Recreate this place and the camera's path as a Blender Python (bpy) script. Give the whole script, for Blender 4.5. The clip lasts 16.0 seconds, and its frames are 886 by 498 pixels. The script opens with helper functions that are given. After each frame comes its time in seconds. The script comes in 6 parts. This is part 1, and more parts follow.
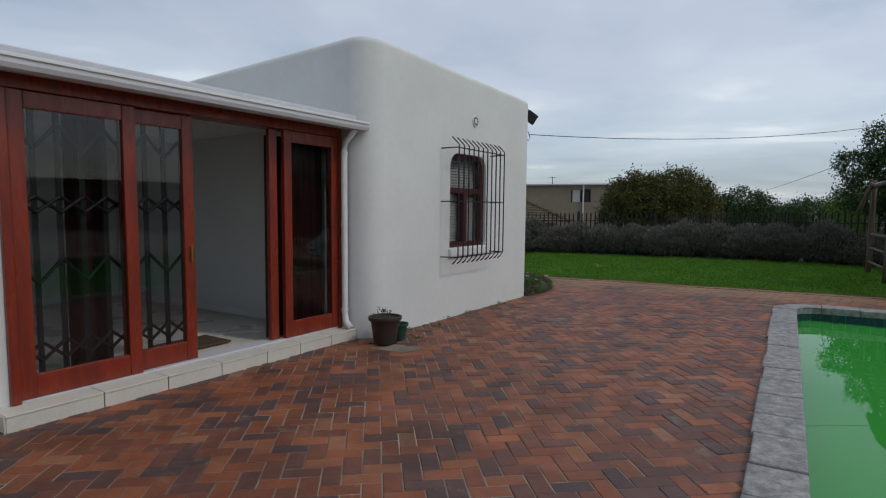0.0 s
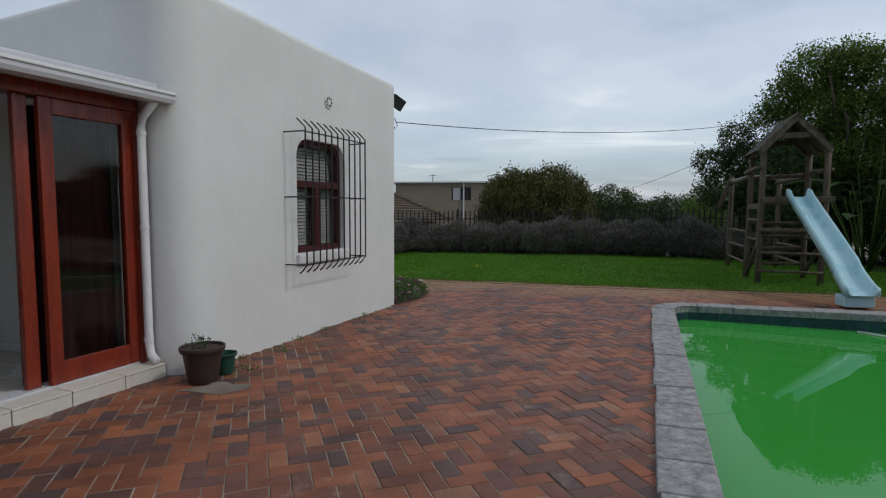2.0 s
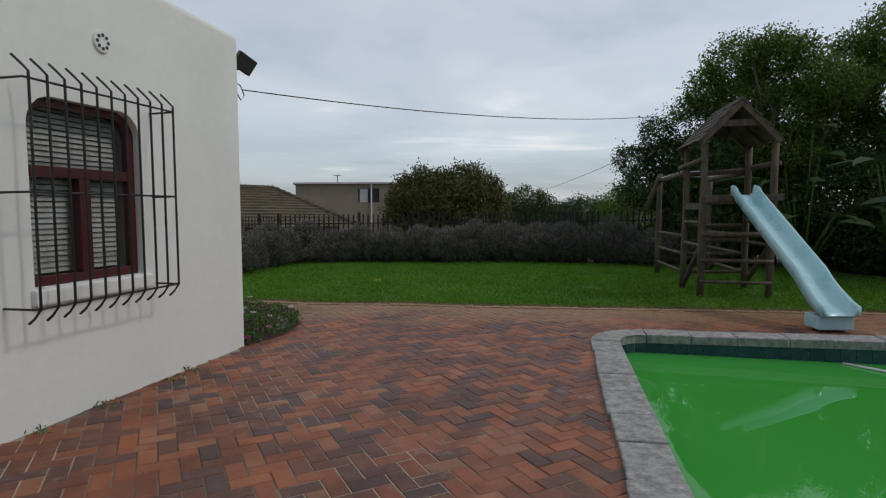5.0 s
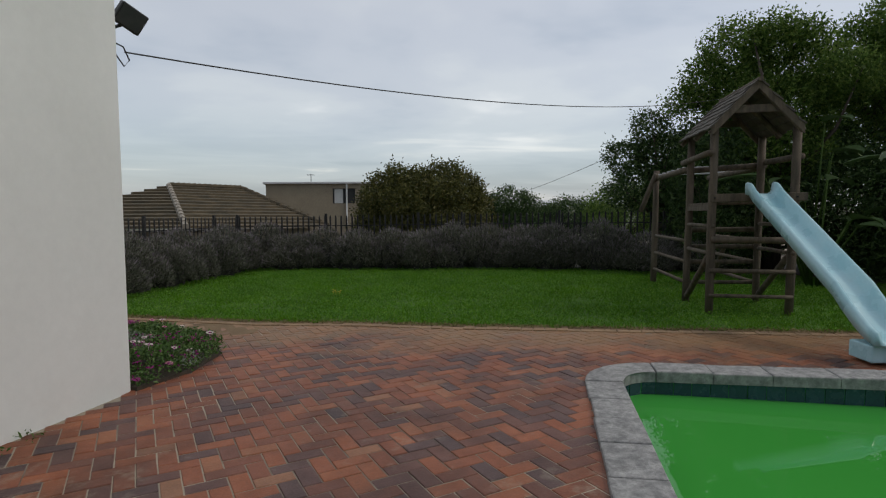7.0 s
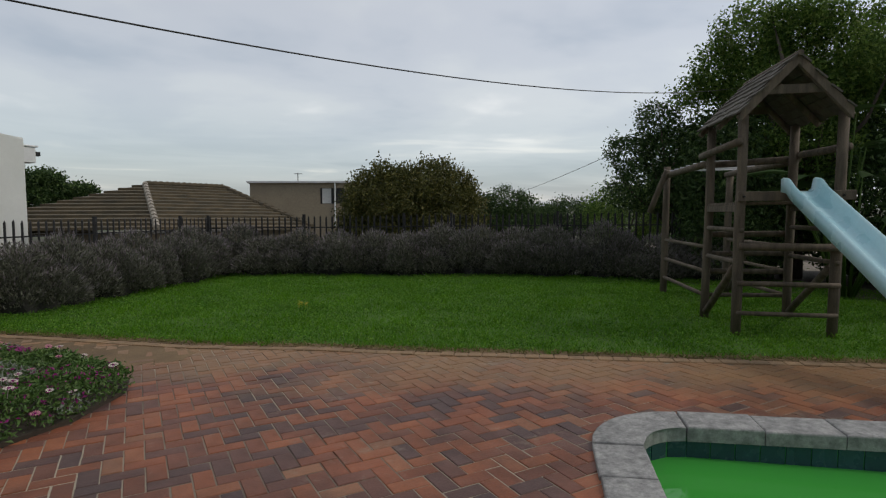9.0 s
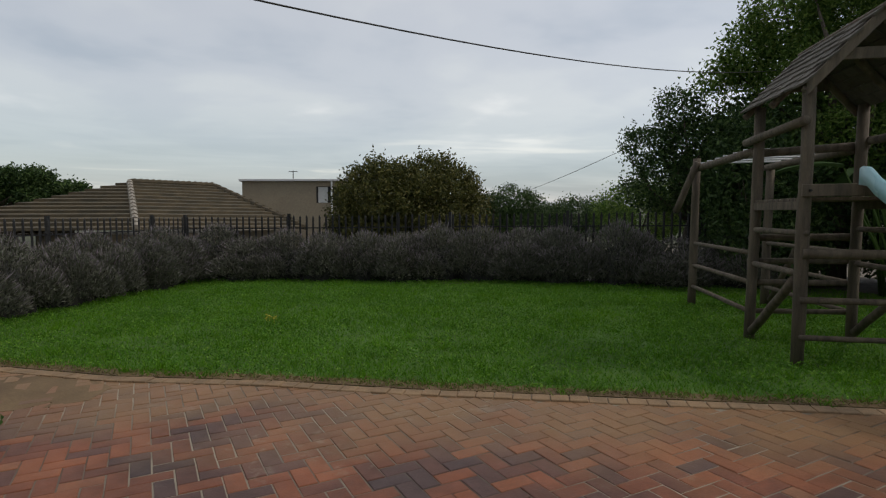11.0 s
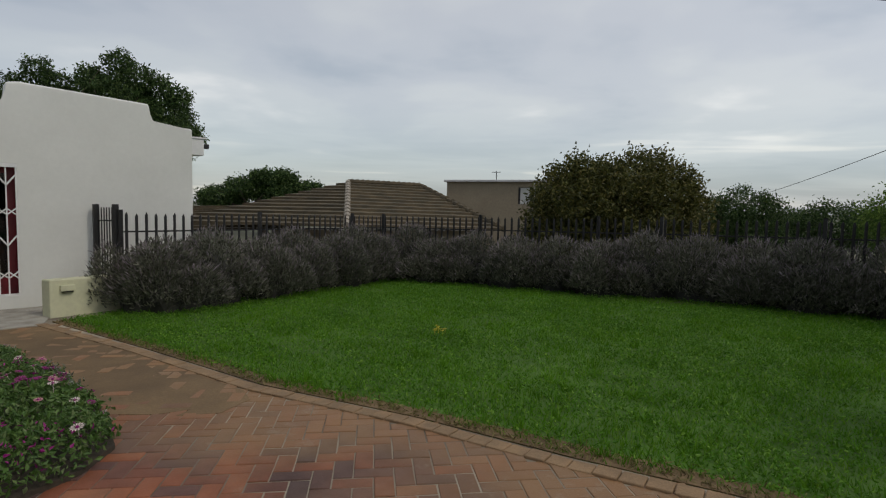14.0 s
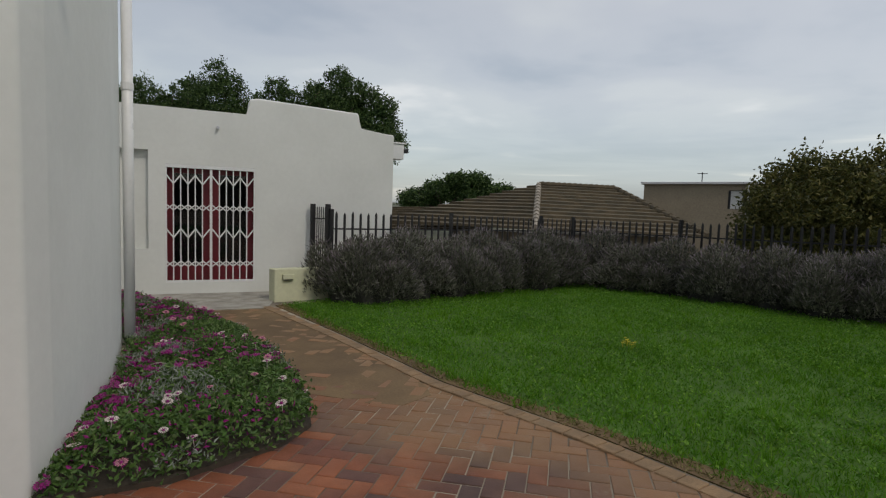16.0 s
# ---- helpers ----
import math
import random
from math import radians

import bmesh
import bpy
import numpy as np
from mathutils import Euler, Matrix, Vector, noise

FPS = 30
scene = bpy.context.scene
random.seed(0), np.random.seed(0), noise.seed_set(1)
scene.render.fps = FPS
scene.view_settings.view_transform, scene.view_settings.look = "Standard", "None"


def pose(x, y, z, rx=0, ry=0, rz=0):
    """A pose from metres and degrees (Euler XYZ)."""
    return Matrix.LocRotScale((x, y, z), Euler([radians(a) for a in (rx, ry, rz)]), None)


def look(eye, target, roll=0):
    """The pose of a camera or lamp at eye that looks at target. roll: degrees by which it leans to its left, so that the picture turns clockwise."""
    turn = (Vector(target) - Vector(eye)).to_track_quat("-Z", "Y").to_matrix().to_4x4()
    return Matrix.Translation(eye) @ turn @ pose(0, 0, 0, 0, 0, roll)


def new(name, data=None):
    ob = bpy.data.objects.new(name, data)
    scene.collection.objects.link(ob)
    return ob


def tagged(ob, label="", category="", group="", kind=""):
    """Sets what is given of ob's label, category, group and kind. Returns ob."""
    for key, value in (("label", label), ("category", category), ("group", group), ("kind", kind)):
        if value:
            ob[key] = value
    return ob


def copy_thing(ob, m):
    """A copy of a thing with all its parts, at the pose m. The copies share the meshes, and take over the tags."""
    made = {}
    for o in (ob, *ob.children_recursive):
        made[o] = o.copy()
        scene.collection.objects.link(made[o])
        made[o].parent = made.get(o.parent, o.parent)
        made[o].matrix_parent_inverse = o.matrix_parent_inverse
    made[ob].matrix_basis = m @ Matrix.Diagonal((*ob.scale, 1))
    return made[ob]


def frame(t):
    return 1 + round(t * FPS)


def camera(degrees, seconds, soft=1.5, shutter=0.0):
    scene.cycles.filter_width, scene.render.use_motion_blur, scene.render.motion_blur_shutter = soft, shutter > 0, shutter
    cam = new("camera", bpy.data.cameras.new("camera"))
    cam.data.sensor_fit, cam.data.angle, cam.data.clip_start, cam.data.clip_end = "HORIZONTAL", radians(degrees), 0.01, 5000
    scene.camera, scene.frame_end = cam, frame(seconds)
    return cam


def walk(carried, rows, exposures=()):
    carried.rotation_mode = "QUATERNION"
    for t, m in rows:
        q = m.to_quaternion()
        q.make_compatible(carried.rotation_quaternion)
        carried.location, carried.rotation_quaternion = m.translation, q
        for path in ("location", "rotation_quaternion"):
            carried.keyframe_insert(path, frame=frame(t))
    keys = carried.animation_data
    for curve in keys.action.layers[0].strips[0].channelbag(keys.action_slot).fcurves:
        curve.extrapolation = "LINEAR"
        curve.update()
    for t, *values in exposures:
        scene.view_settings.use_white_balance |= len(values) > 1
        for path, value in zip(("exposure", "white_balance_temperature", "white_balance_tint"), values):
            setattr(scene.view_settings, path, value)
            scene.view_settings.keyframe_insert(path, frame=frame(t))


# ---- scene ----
cam = camera(76.2, 16.0, soft=1.2)
METRES, EYE, TILT, LEAN, TURN = 9.0, 1.469, 0.3, 0.7, 0.0
ROWS = [
    (0.0, 0.0, 0.0, 0.0, 0.12, -5.21, -1.3),
    (0.5, 0.0092, 0.03, -0.0016, -1.01, -5.25, -1.32),
    (1.0, 0.0162, 0.0635, -0.003, -4.12, -5.33, -1.32),
    (1.5, 0.0296, 0.094, -0.0041, -8.48, -5.18, -1.22),
    (2.0, 0.047, 0.1267, -0.0043, -11.44, -5.07, -1.12),
    (2.5, 0.0586, 0.1652, -0.0033, -13.97, -4.98, -1.06),
    (3.0, 0.0744, 0.204, -0.0049, -15.75, -4.86, -0.99),
    (3.5, 0.093, 0.2431, -0.0057, -16.82, -4.81, -0.95),
    (4.0, 0.1094, 0.2852, -0.0068, -17.99, -4.76, -0.93),
    (6.5, 0.222, 0.4637, -0.0094, -21.21, -4.5, -0.82),
    (7.0, 0.2388, 0.5002, -0.0095, -21.35, -4.49, -0.85),
    (7.5, 0.2606, 0.5322, -0.0099, -21.43, -4.46, -0.88),
    (8.0, 0.2801, 0.5624, -0.0105, -21.43, -4.46, -0.89),
    (8.5, 0.2963, 0.5933, -0.0103, -21.48, -4.44, -0.93),
    (9.0, 0.3173, 0.6206, -0.0115, -21.5, -4.38, -0.99),
    (11.5, 0.4025, 0.7741, -0.0154, -20.3, -4.36, -1.07),
    (12.0, 0.4146, 0.7938, -0.015, -17.61, -4.35, -1.19),
    (12.5, 0.4304, 0.8128, -0.0149, -13.3, -4.42, -1.41),
    (13.0, 0.4387, 0.836, -0.0167, -8.93, -4.48, -1.6),
    (13.5, 0.4435, 0.8519, -0.0169, -4.96, -4.62, -1.76),
    (14.0, 0.4487, 0.8653, -0.0153, 0.11, -4.72, -1.97),
    (14.5, 0.4528, 0.8735, -0.0146, 5.24, -4.87, -2.1),
    (15.0, 0.4526, 0.8771, -0.0154, 10.23, -4.96, -2.29),
    (15.5, 0.4523, 0.8796, -0.0155, 14.92, -5.08, -2.46),
    (16.0, 0.4505, 0.882, -0.016, 19.24, -5.19, -2.49),
]
walk(cam, [(t, pose(0, 0, EYE, TILT, LEAN, TURN) @ pose(METRES * x, METRES * y, METRES * z, 90 + pitch, roll, yaw)) for t, x, y, z, yaw, pitch, roll in ROWS],
     exposures=[(0.0, -0.03, 6500, 10), (2.5, 0.0, 6550, 10), (4.0, 0.0, 6680, 10), (7.0, 0.0, 6980, 10), (9.0, 0.02, 7100, 10), (13.0, 0.0, 7250, 10), (14.5, -0.05, 7180, 10), (16.0, 0.0, 7180, 10)])

# ---- light ----
world = bpy.data.worlds.new("overcast_sky")
scene.world = world
world.use_nodes = True
wn, wl = world.node_tree.nodes, world.node_tree.links
wn.clear()


def wnode(kind, **values):
    n = wn.new(kind)
    for k, v in values.items():
        n.inputs[k].default_value = v
    return n


def wramp(stops):
    r = wn.new("ShaderNodeValToRGB")
    r.color_ramp.interpolation = "EASE"
    while len(r.color_ramp.elements) < len(stops):
        r.color_ramp.elements.new(0.5)
    for e, (p, c) in zip(r.color_ramp.elements, stops):
        e.position, e.color = p, (*c, 1)
    return r


wcoord = wn.new("ShaderNodeTexCoord")
sky = wn.new("ShaderNodeTexSky")
sky.sky_type, sky.sun_disc = "NISHITA", False
sky.sun_elevation, sky.sun_rotation = radians(49), radians(117)
# clouds: wide soft sheets flattened towards the horizon
sep = wn.new("ShaderNodeSeparateXYZ")
wl.new(wcoord.outputs["Generated"], sep.inputs[0])
lift = wn.new("ShaderNodeMath"); lift.operation = "ADD"; lift.inputs[1].default_value = 0.16
absz = wn.new("ShaderNodeMath"); absz.operation = "ABSOLUTE"
wl.new(sep.outputs["Z"], absz.inputs[0]); wl.new(absz.outputs[0], lift.inputs[0])
inv = wn.new("ShaderNodeMath"); inv.operation = "DIVIDE"; inv.inputs[0].default_value = 1.0
wl.new(lift.outputs[0], inv.inputs[1])
flat = wn.new("ShaderNodeVectorMath"); flat.operation = "SCALE"
wl.new(wcoord.outputs["Generated"], flat.inputs[0]); wl.new(inv.outputs[0], flat.inputs["Scale"])
squash = wn.new("ShaderNodeVectorMath"); squash.operation = "MULTIPLY"; squash.inputs[1].default_value = (1.0, 1.0, 0.3)
wl.new(flat.outputs[0], squash.inputs[0])
puffs = wnode("ShaderNodeTexNoise", Scale=0.9, Detail=5.0, Roughness=0.48, Distortion=0.15)
wl.new(squash.outputs[0], puffs.inputs["Vector"])
cloud = wramp([(0.32, (0.38, 0.42, 0.49)), (0.45, (0.50, 0.53, 0.59)), (0.56, (0.57, 0.60, 0.64)), (0.69, (0.82, 0.83, 0.85))])
wl.new(puffs.outputs["Fac"], cloud.inputs[0])
# the low band of blue-grey cloud over the sea, with bright streaks
streak_v = wn.new("ShaderNodeVectorMath"); streak_v.operation = "MULTIPLY"; streak_v.inputs[1].default_value = (2.0, 2.0, 22.0)
wl.new(wcoord.outputs["Generated"], streak_v.inputs[0])
streak = wnode("ShaderNodeTexNoise", Scale=1.3, Detail=4.0, Roughness=0.55, Distortion=0.4)
wl.new(streak_v.outputs[0], streak.inputs["Vector"])
low = wramp([(0.36, (0.24, 0.31, 0.42)), (0.54, (0.34, 0.41, 0.52)), (0.70, (0.66, 0.69, 0.74))])
wl.new(streak.outputs["Fac"], low.inputs[0])
band = wn.new("ShaderNodeMapRange"); band.interpolation_type = "SMOOTHSTEP"
band.inputs["From Min"].default_value, band.inputs["From Max"].default_value = 0.02, 0.19
wl.new(sep.outputs["Z"], band.inputs["Value"])
mixc = wn.new("ShaderNodeMixRGB")
wl.new(band.outputs[0], mixc.inputs[0]); wl.new(low.outputs[0], mixc.inputs[1]); wl.new(cloud.outputs[0], mixc.inputs[2])
thin = wn.new("ShaderNodeBackground"); thin.inputs["Strength"].default_value = 0.05
wl.new(sky.outputs[0], thin.inputs["Color"])
thick = wn.new("ShaderNodeBackground"); thick.inputs["Strength"].default_value = 0.745
# the cloud is thinner, and so brighter, on the side of the hidden sun
side = wn.new("ShaderNodeVectorMath"); side.operation = "DOT_PRODUCT"; side.inputs[1].default_value = (0.60, 0.72, 1.2)
wl.new(wcoord.outputs["Generated"], side.inputs[0])
glow = wn.new("ShaderNodeMath"); glow.operation = "MULTIPLY_ADD"; glow.inputs[1].default_value, glow.inputs[2].default_value = 0.38, 0.69
wl.new(side.outputs["Value"], glow.inputs[0])
lit = wn.new("ShaderNodeVectorMath"); lit.operation = "SCALE"
wl.new(mixc.outputs[0], lit.inputs[0]); wl.new(glow.outputs[0], lit.inputs["Scale"])
wl.new(lit.outputs[0], thick.inputs["Color"])
both = wn.new("ShaderNodeAddShader"); wout = wn.new("ShaderNodeOutputWorld")
wl.new(thin.outputs[0], both.inputs[0]); wl.new(thick.outputs[0], both.inputs[1]); wl.new(both.outputs[0], wout.inputs[0])

sun = new("sun", bpy.data.lights.new("sun", "SUN"))
sun.data.energy, sun.data.angle, sun.data.color = 0.7, radians(5), (1.0, 0.96, 0.9)
sun.matrix_world = look((0, 0, 0), (-0.60, 0.30, -0.74))

# ---- site: the ground falls gently away from the first eye ----
FALL_X, FALL_Y = 0.00994, -0.01897


def gz(x, y):
    return FALL_X * x + FALL_Y * y


# ---- mesh helpers ----
ORG = {}


def thing(name, x, y, label, category, group="", kind="", z=0.0):
    """An Empty at the base of a thing, on the ground at x, y."""
    ob = new(name)
    ob.empty_display_size = 0.1
    ob.location = (x, y, gz(x, y) + z)
    ORG[ob] = Vector(ob.location)
    return tagged(ob, label, category, group, kind)


def finish(bm, name, material, smooth=False):
    me = bpy.data.meshes.new(name)
    bmesh.ops.recalc_face_normals(bm, faces=bm.faces[:])
    bm.to_mesh(me)
    bm.free()
    for m in material if isinstance(material, (list, tuple)) else [material]:
        me.materials.append(m)
    if smooth:
        me.polygons.foreach_set("use_smooth", [True] * len(me.polygons))
    return me


def part(name, bm, material, parent=None, label="", smooth=False):
    """Links a bmesh, drawn in flat site coordinates, as one mesh under a thing or part."""
    org = ORG.get(parent, Vector((0, 0, 0)))
    for v in bm.verts:
        v.co.z += gz(v.co.x, v.co.y)
        v.co -= org
    ob = new(name, finish(bm, name, material, smooth))
    ob.parent = parent
    ORG[ob] = org
    return tagged(ob, label)


def glaze(name, corners, material, parent, label=""):
    """A sheet of glass whose face looks out; corners run anticlockwise seen from outside."""
    org = ORG[parent]
    pts = [Vector((c.x, c.y, c.z + gz(c.x, c.y))) - org for c in corners]
    me = bpy.data.meshes.new(name)
    me.from_pydata([tuple(p) for p in pts], [], [tuple(range(len(pts)))])
    me.materials.append(material)
    ob = new(name, me)
    ob.parent = parent
    ob.visible_shadow = False
    ORG[ob] = org
    return tagged(ob, label)


def setting(name, bm, material, label, category, smooth=False):
    return tagged(part(name, bm, material, None, "", smooth), label, category, "", "structure")


def box(bm, x0, x1, y0, y1, z0, z1, m=None, bevel=0.0):
    vs = [bm.verts.new((x, y, z)) for z in (z0, z1) for x, y in ((x0, y0), (x1, y0), (x1, y1), (x0, y1))]
    fs = [bm.faces.new([vs[i] for i in f]) for f in ((3, 2, 1, 0), (4, 5, 6, 7), (0, 1, 5, 4), (1, 2, 6, 5), (2, 3, 7, 6), (3, 0, 4, 7))]
    if bevel:
        r = bmesh.ops.bevel(bm, geom=list({e for f in fs for e in f.edges}), offset=bevel, segments=2, affect="EDGES", profile=0.5)
        vs = list({v for f in r["faces"] for v in f.verts} | {v for v in vs if v.is_valid})
    if m:
        for v in vs:
            v.co = m @ v.co
    return vs


def tube(bm, p0, p1, r0, r1=None, seg=10, m=None, caps=True):
    r1 = r0 if r1 is None else r1
    p0, p1 = Vector(p0), Vector(p1)
    if m:
        p0, p1 = m @ p0, m @ p1
    q = (p1 - p0).to_track_quat("Z", "Y").to_matrix()
    rings = [[bm.verts.new(p + q @ Vector((r * math.cos(6.2832 * i / seg), r * math.sin(6.2832 * i / seg), 0))) for i in range(seg)] for p, r in ((p0, r0), (p1, r1))]
    for i in range(seg):
        bm.faces.new((rings[0][i], rings[0][(i + 1) % seg], rings[1][(i + 1) % seg], rings[1][i]))
    if caps:
        bm.faces.new(rings[0][::-1]); bm.faces.new(rings[1])


def pipe(bm, pts, r, seg=8, m=None, radii=None):
    """A round bar along a bent line."""
    pts = [m @ Vector(p) if m else Vector(p) for p in pts]
    rings = []
    for i, p in enumerate(pts):
        t = (pts[min(i + 1, len(pts) - 1)] - pts[max(i - 1, 0)]).normalized()
        side = t.cross(Vector((0.31, 0.17, 0.93)))
        if side.length < 0.2:
            side = t.cross(Vector((1, 0, 0)))
        side.normalize()
        up = side.cross(t)
        rr = radii[i] if radii else r
        rings.append([bm.verts.new(p + rr * (side * math.cos(6.2832 * k / seg) + up * math.sin(6.2832 * k / seg))) for k in range(seg)])
    for a, b in zip(rings, rings[1:]):
        for k in range(seg):
            bm.faces.new((a[k], a[(k + 1) % seg], b[(k + 1) % seg], b[k]))
    bm.faces.new(rings[0][::-1]); bm.faces.new(rings[-1])


def prism(bm, poly, z0, z1, m=None):
    lo = [bm.verts.new((x, y, z0)) for x, y in poly]
    hi = [bm.verts.new((x, y, z1)) for x, y in poly]
    n = len(poly)
    bm.faces.new(lo[::-1]); bm.faces.new(hi)
    for i in range(n):
        bm.faces.new((lo[i], lo[(i + 1) % n], hi[(i + 1) % n], hi[i]))
    for v in lo + hi:
        if m:
            v.co = m @ v.co
    return lo, hi


def rounded(poly, radii, steps=6):
    """The polygon with its corners rounded by the radii given."""
    out, n = [], len(poly)
    for i, (p, r) in enumerate(zip(poly, radii)):
        p = Vector(p)
        a, b = (Vector(poly[i - 1]) - p).normalized(), (Vector(poly[(i + 1) % n]) - p).normalized()
        if r <= 0:
            out.append(tuple(p))
            continue
        half = a.angle(b) / 2
        cut = r / math.tan(half)
        mid = p + (a + b).normalized() * (r / math.sin(half))
        s, e = p + a * cut - mid, p + b * cut - mid
        for k in range(steps + 1):
            v = s.lerp(e, k / steps)
            out.append(tuple(mid + v.normalized() * r))
    return out


def carved(name, outer, cuts):
    """A bmesh of outer less the cuts (all bmeshes)."""
    obs = [new(name, finish(b, name, [])) for b in (outer, *cuts)]
    for c in obs[1:]:
        mod = obs[0].modifiers.new("cut", "BOOLEAN")
        mod.object, mod.operation, mod.solver = c, "DIFFERENCE", "EXACT"
    me = bpy.data.meshes.new_from_object(obs[0].evaluated_get(bpy.context.evaluated_depsgraph_get()))
    bm = bmesh.new()
    bm.from_mesh(me)
    for o in obs:
        bpy.data.objects.remove(o)
    bpy.data.meshes.remove(me)
    return bm


# ---- materials ----
def material(name, colour, rough=0.6, second=None, scale=4.0, amount=0.5, grain=60.0, bump=0.1, metal=0.0, spots=None, stretch=(1, 1, 1), vary=None, spec=0.5, translucent=0.0, speck=0.2, blend=0.0):
    """A surface of two colours in broad patches, fine grain and relief; vary: 'object' or 'island' gives each piece its own shade."""
    m = bpy.data.materials.new(name)
    m.use_nodes = True
    nt, nl = m.node_tree.nodes, m.node_tree.links
    bsdf = nt["Principled BSDF"]
    co = nt.new("ShaderNodeTexCoord")
    mp = nt.new("ShaderNodeMapping")
    mp.inputs["Scale"].default_value = stretch
    nl.new(co.outputs["Object"], mp.inputs[0])

    def noise_at(s, d=4.0, r=0.55):
        n = nt.new("ShaderNodeTexNoise")
        n.inputs["Scale"].default_value, n.inputs["Detail"].default_value, n.inputs["Roughness"].default_value = s, d, r
        nl.new(mp.outputs[0], n.inputs["Vector"])
        return n

    def mix(fac, a, b, mode="MIX"):
        x = nt.new("ShaderNodeMixRGB")
        x.blend_type = mode
        for i, v in ((0, fac), (1, a), (2, b)):
            if isinstance(v, (int, float)):
                x.inputs[i].default_value = v
            elif isinstance(v, tuple):
                x.inputs[i].default_value = (*v, 1)
            else:
                nl.new(v, x.inputs[i])
        return x.outputs[0]

    def span(v, a, b, c=0.0, d=1.0):
        r = nt.new("ShaderNodeMapRange")
        for i, k in enumerate((a, b, c, d)):
            r.inputs[i + 1].default_value = k
        nl.new(v, r.inputs[0])
        return r.outputs[0]

    second = second or tuple(c * 0.75 for c in colour)
    broad = noise_at(scale)
    col = mix(span(broad.outputs["Fac"], 0.35, 0.65, 0.0, amount), colour, second)
    if vary:
        if vary == "object":
            rnd = nt.new("ShaderNodeObjectInfo").outputs["Random"]
        else:
            rnd = nt.new("ShaderNodeNewGeometry").outputs["Random Per Island"]
        ramp = nt.new("ShaderNodeValToRGB")
        shades = spots or [(0, tuple(c * 0.7 for c in colour)), (1, tuple(min(1, c * 1.3) for c in colour))]
        while len(ramp.color_ramp.elements) < len(shades):
            ramp.color_ramp.elements.new(0.5)
        for e, (p, c) in zip(ramp.color_ramp.elements, shades):
            e.position, e.color = p, (*c, 1)
        nl.new(rnd, ramp.inputs[0])
        col = mix(blend or (0.25 if spots else 0.5), ramp.outputs[0], col)
    fine = noise_at(grain, 6.0, 0.65)
    col = mix(1.0, col, mix(span(fine.outputs["Fac"], 0.3, 0.7), (1 - speck,) * 3, (1 + speck * 0.6,) * 3), "MULTIPLY")
    nl.new(col, bsdf.inputs["Base Color"])
    nl.new(span(broad.outputs["Fac"], 0.3, 0.7, max(0.02, rough - 0.08), min(1.0, rough + 0.08)), bsdf.inputs["Roughness"])
    bsdf.inputs["Metallic"].default_value = metal
    bsdf.inputs["Specular IOR Level"].default_value = spec
    if bump:
        b = nt.new("ShaderNodeBump")
        b.inputs["Strength"].default_value, b.inputs["Distance"].default_value = bump, 0.01
        nl.new(fine.outputs["Fac"], b.inputs["Height"])
        nl.new(b.outputs[0], bsdf.inputs["Normal"])
    if translucent:
        tr = nt.new("ShaderNodeBsdfTranslucent")
        nl.new(col, tr.inputs["Color"])
        mx = nt.new("ShaderNodeMixShader")
        mx.inputs[0].default_value = translucent
        nl.new(bsdf.outputs[0], mx.inputs[1]); nl.new(tr.outputs[0], mx.inputs[2])
        nl.new(mx.outputs[0], nt["Material Output"].inputs["Surface"])
    return m


def glass(name, tint=(1, 1, 1), rough=0.0):
    m = bpy.data.materials.new(name)
    m.use_nodes = True
    nt, nl = m.node_tree.nodes, m.node_tree.links
    clear, shine, mx, fr = nt.new("ShaderNodeBsdfTransparent"), nt.new("ShaderNodeBsdfGlossy"), nt.new("ShaderNodeMixShader"), nt.new("ShaderNodeFresnel")
    clear.inputs[0].default_value = (*tint, 1)
    shine.inputs["Roughness"].default_value = rough
    fr.inputs["IOR"].default_value = 1.6
    nl.new(fr.outputs[0], mx.inputs[0]); nl.new(clear.outputs[0], mx.inputs[1]); nl.new(shine.outputs[0], mx.inputs[2])
    nl.new(mx.outputs[0], nt["Material Output"].inputs["Surface"])
    return m


PLASTER = material("white_plaster", (0.72, 0.73, 0.70), 0.85, (0.64, 0.65, 0.62), 0.9, 0.7, 14, 0.10, speck=0.03)
CREAM = material("cream_plaster", (0.66, 0.66, 0.46), 0.85, (0.5, 0.5, 0.36), 3, 0.7, 20, 0.12, speck=0.06)
RED_WOOD = material("red_varnished_wood", (0.26, 0.034, 0.014), 0.3, (0.14, 0.017, 0.008), 3, 0.8, 40, 0.08, stretch=(6, 6, 0.6))
DARK_RED = material("dark_red_paint", (0.075, 0.010, 0.012), 0.4, (0.05, 0.009, 0.01), 4, 0.6, 40, 0.08)
GATE_RED = material("red_door_paint", (0.17, 0.009, 0.018), 0.4, (0.12, 0.008, 0.014), 4, 0.6, 40, 0.05)
WHITE_PAINT = material("white_gloss_paint", (0.78, 0.78, 0.77), 0.35, (0.66, 0.67, 0.67), 3, 0.6, 30, 0.02, speck=0.04)
GUTTER_GREY = material("gutter_grey_paint", (0.62, 0.62, 0.64), 0.4, (0.55, 0.55, 0.58), 2, 0.6, 30, 0.02, speck=0.04)
BLACK_STEEL = material("black_steel", (0.012, 0.012, 0.014), 0.45, (0.02, 0.018, 0.016), 6, 0.6, 60, 0.05)
STEP_TILE = material("cream_step_tile", (0.66, 0.63, 0.55), 0.45, (0.58, 0.55, 0.48), 5, 0.6, 50, 0.04, speck=0.06)
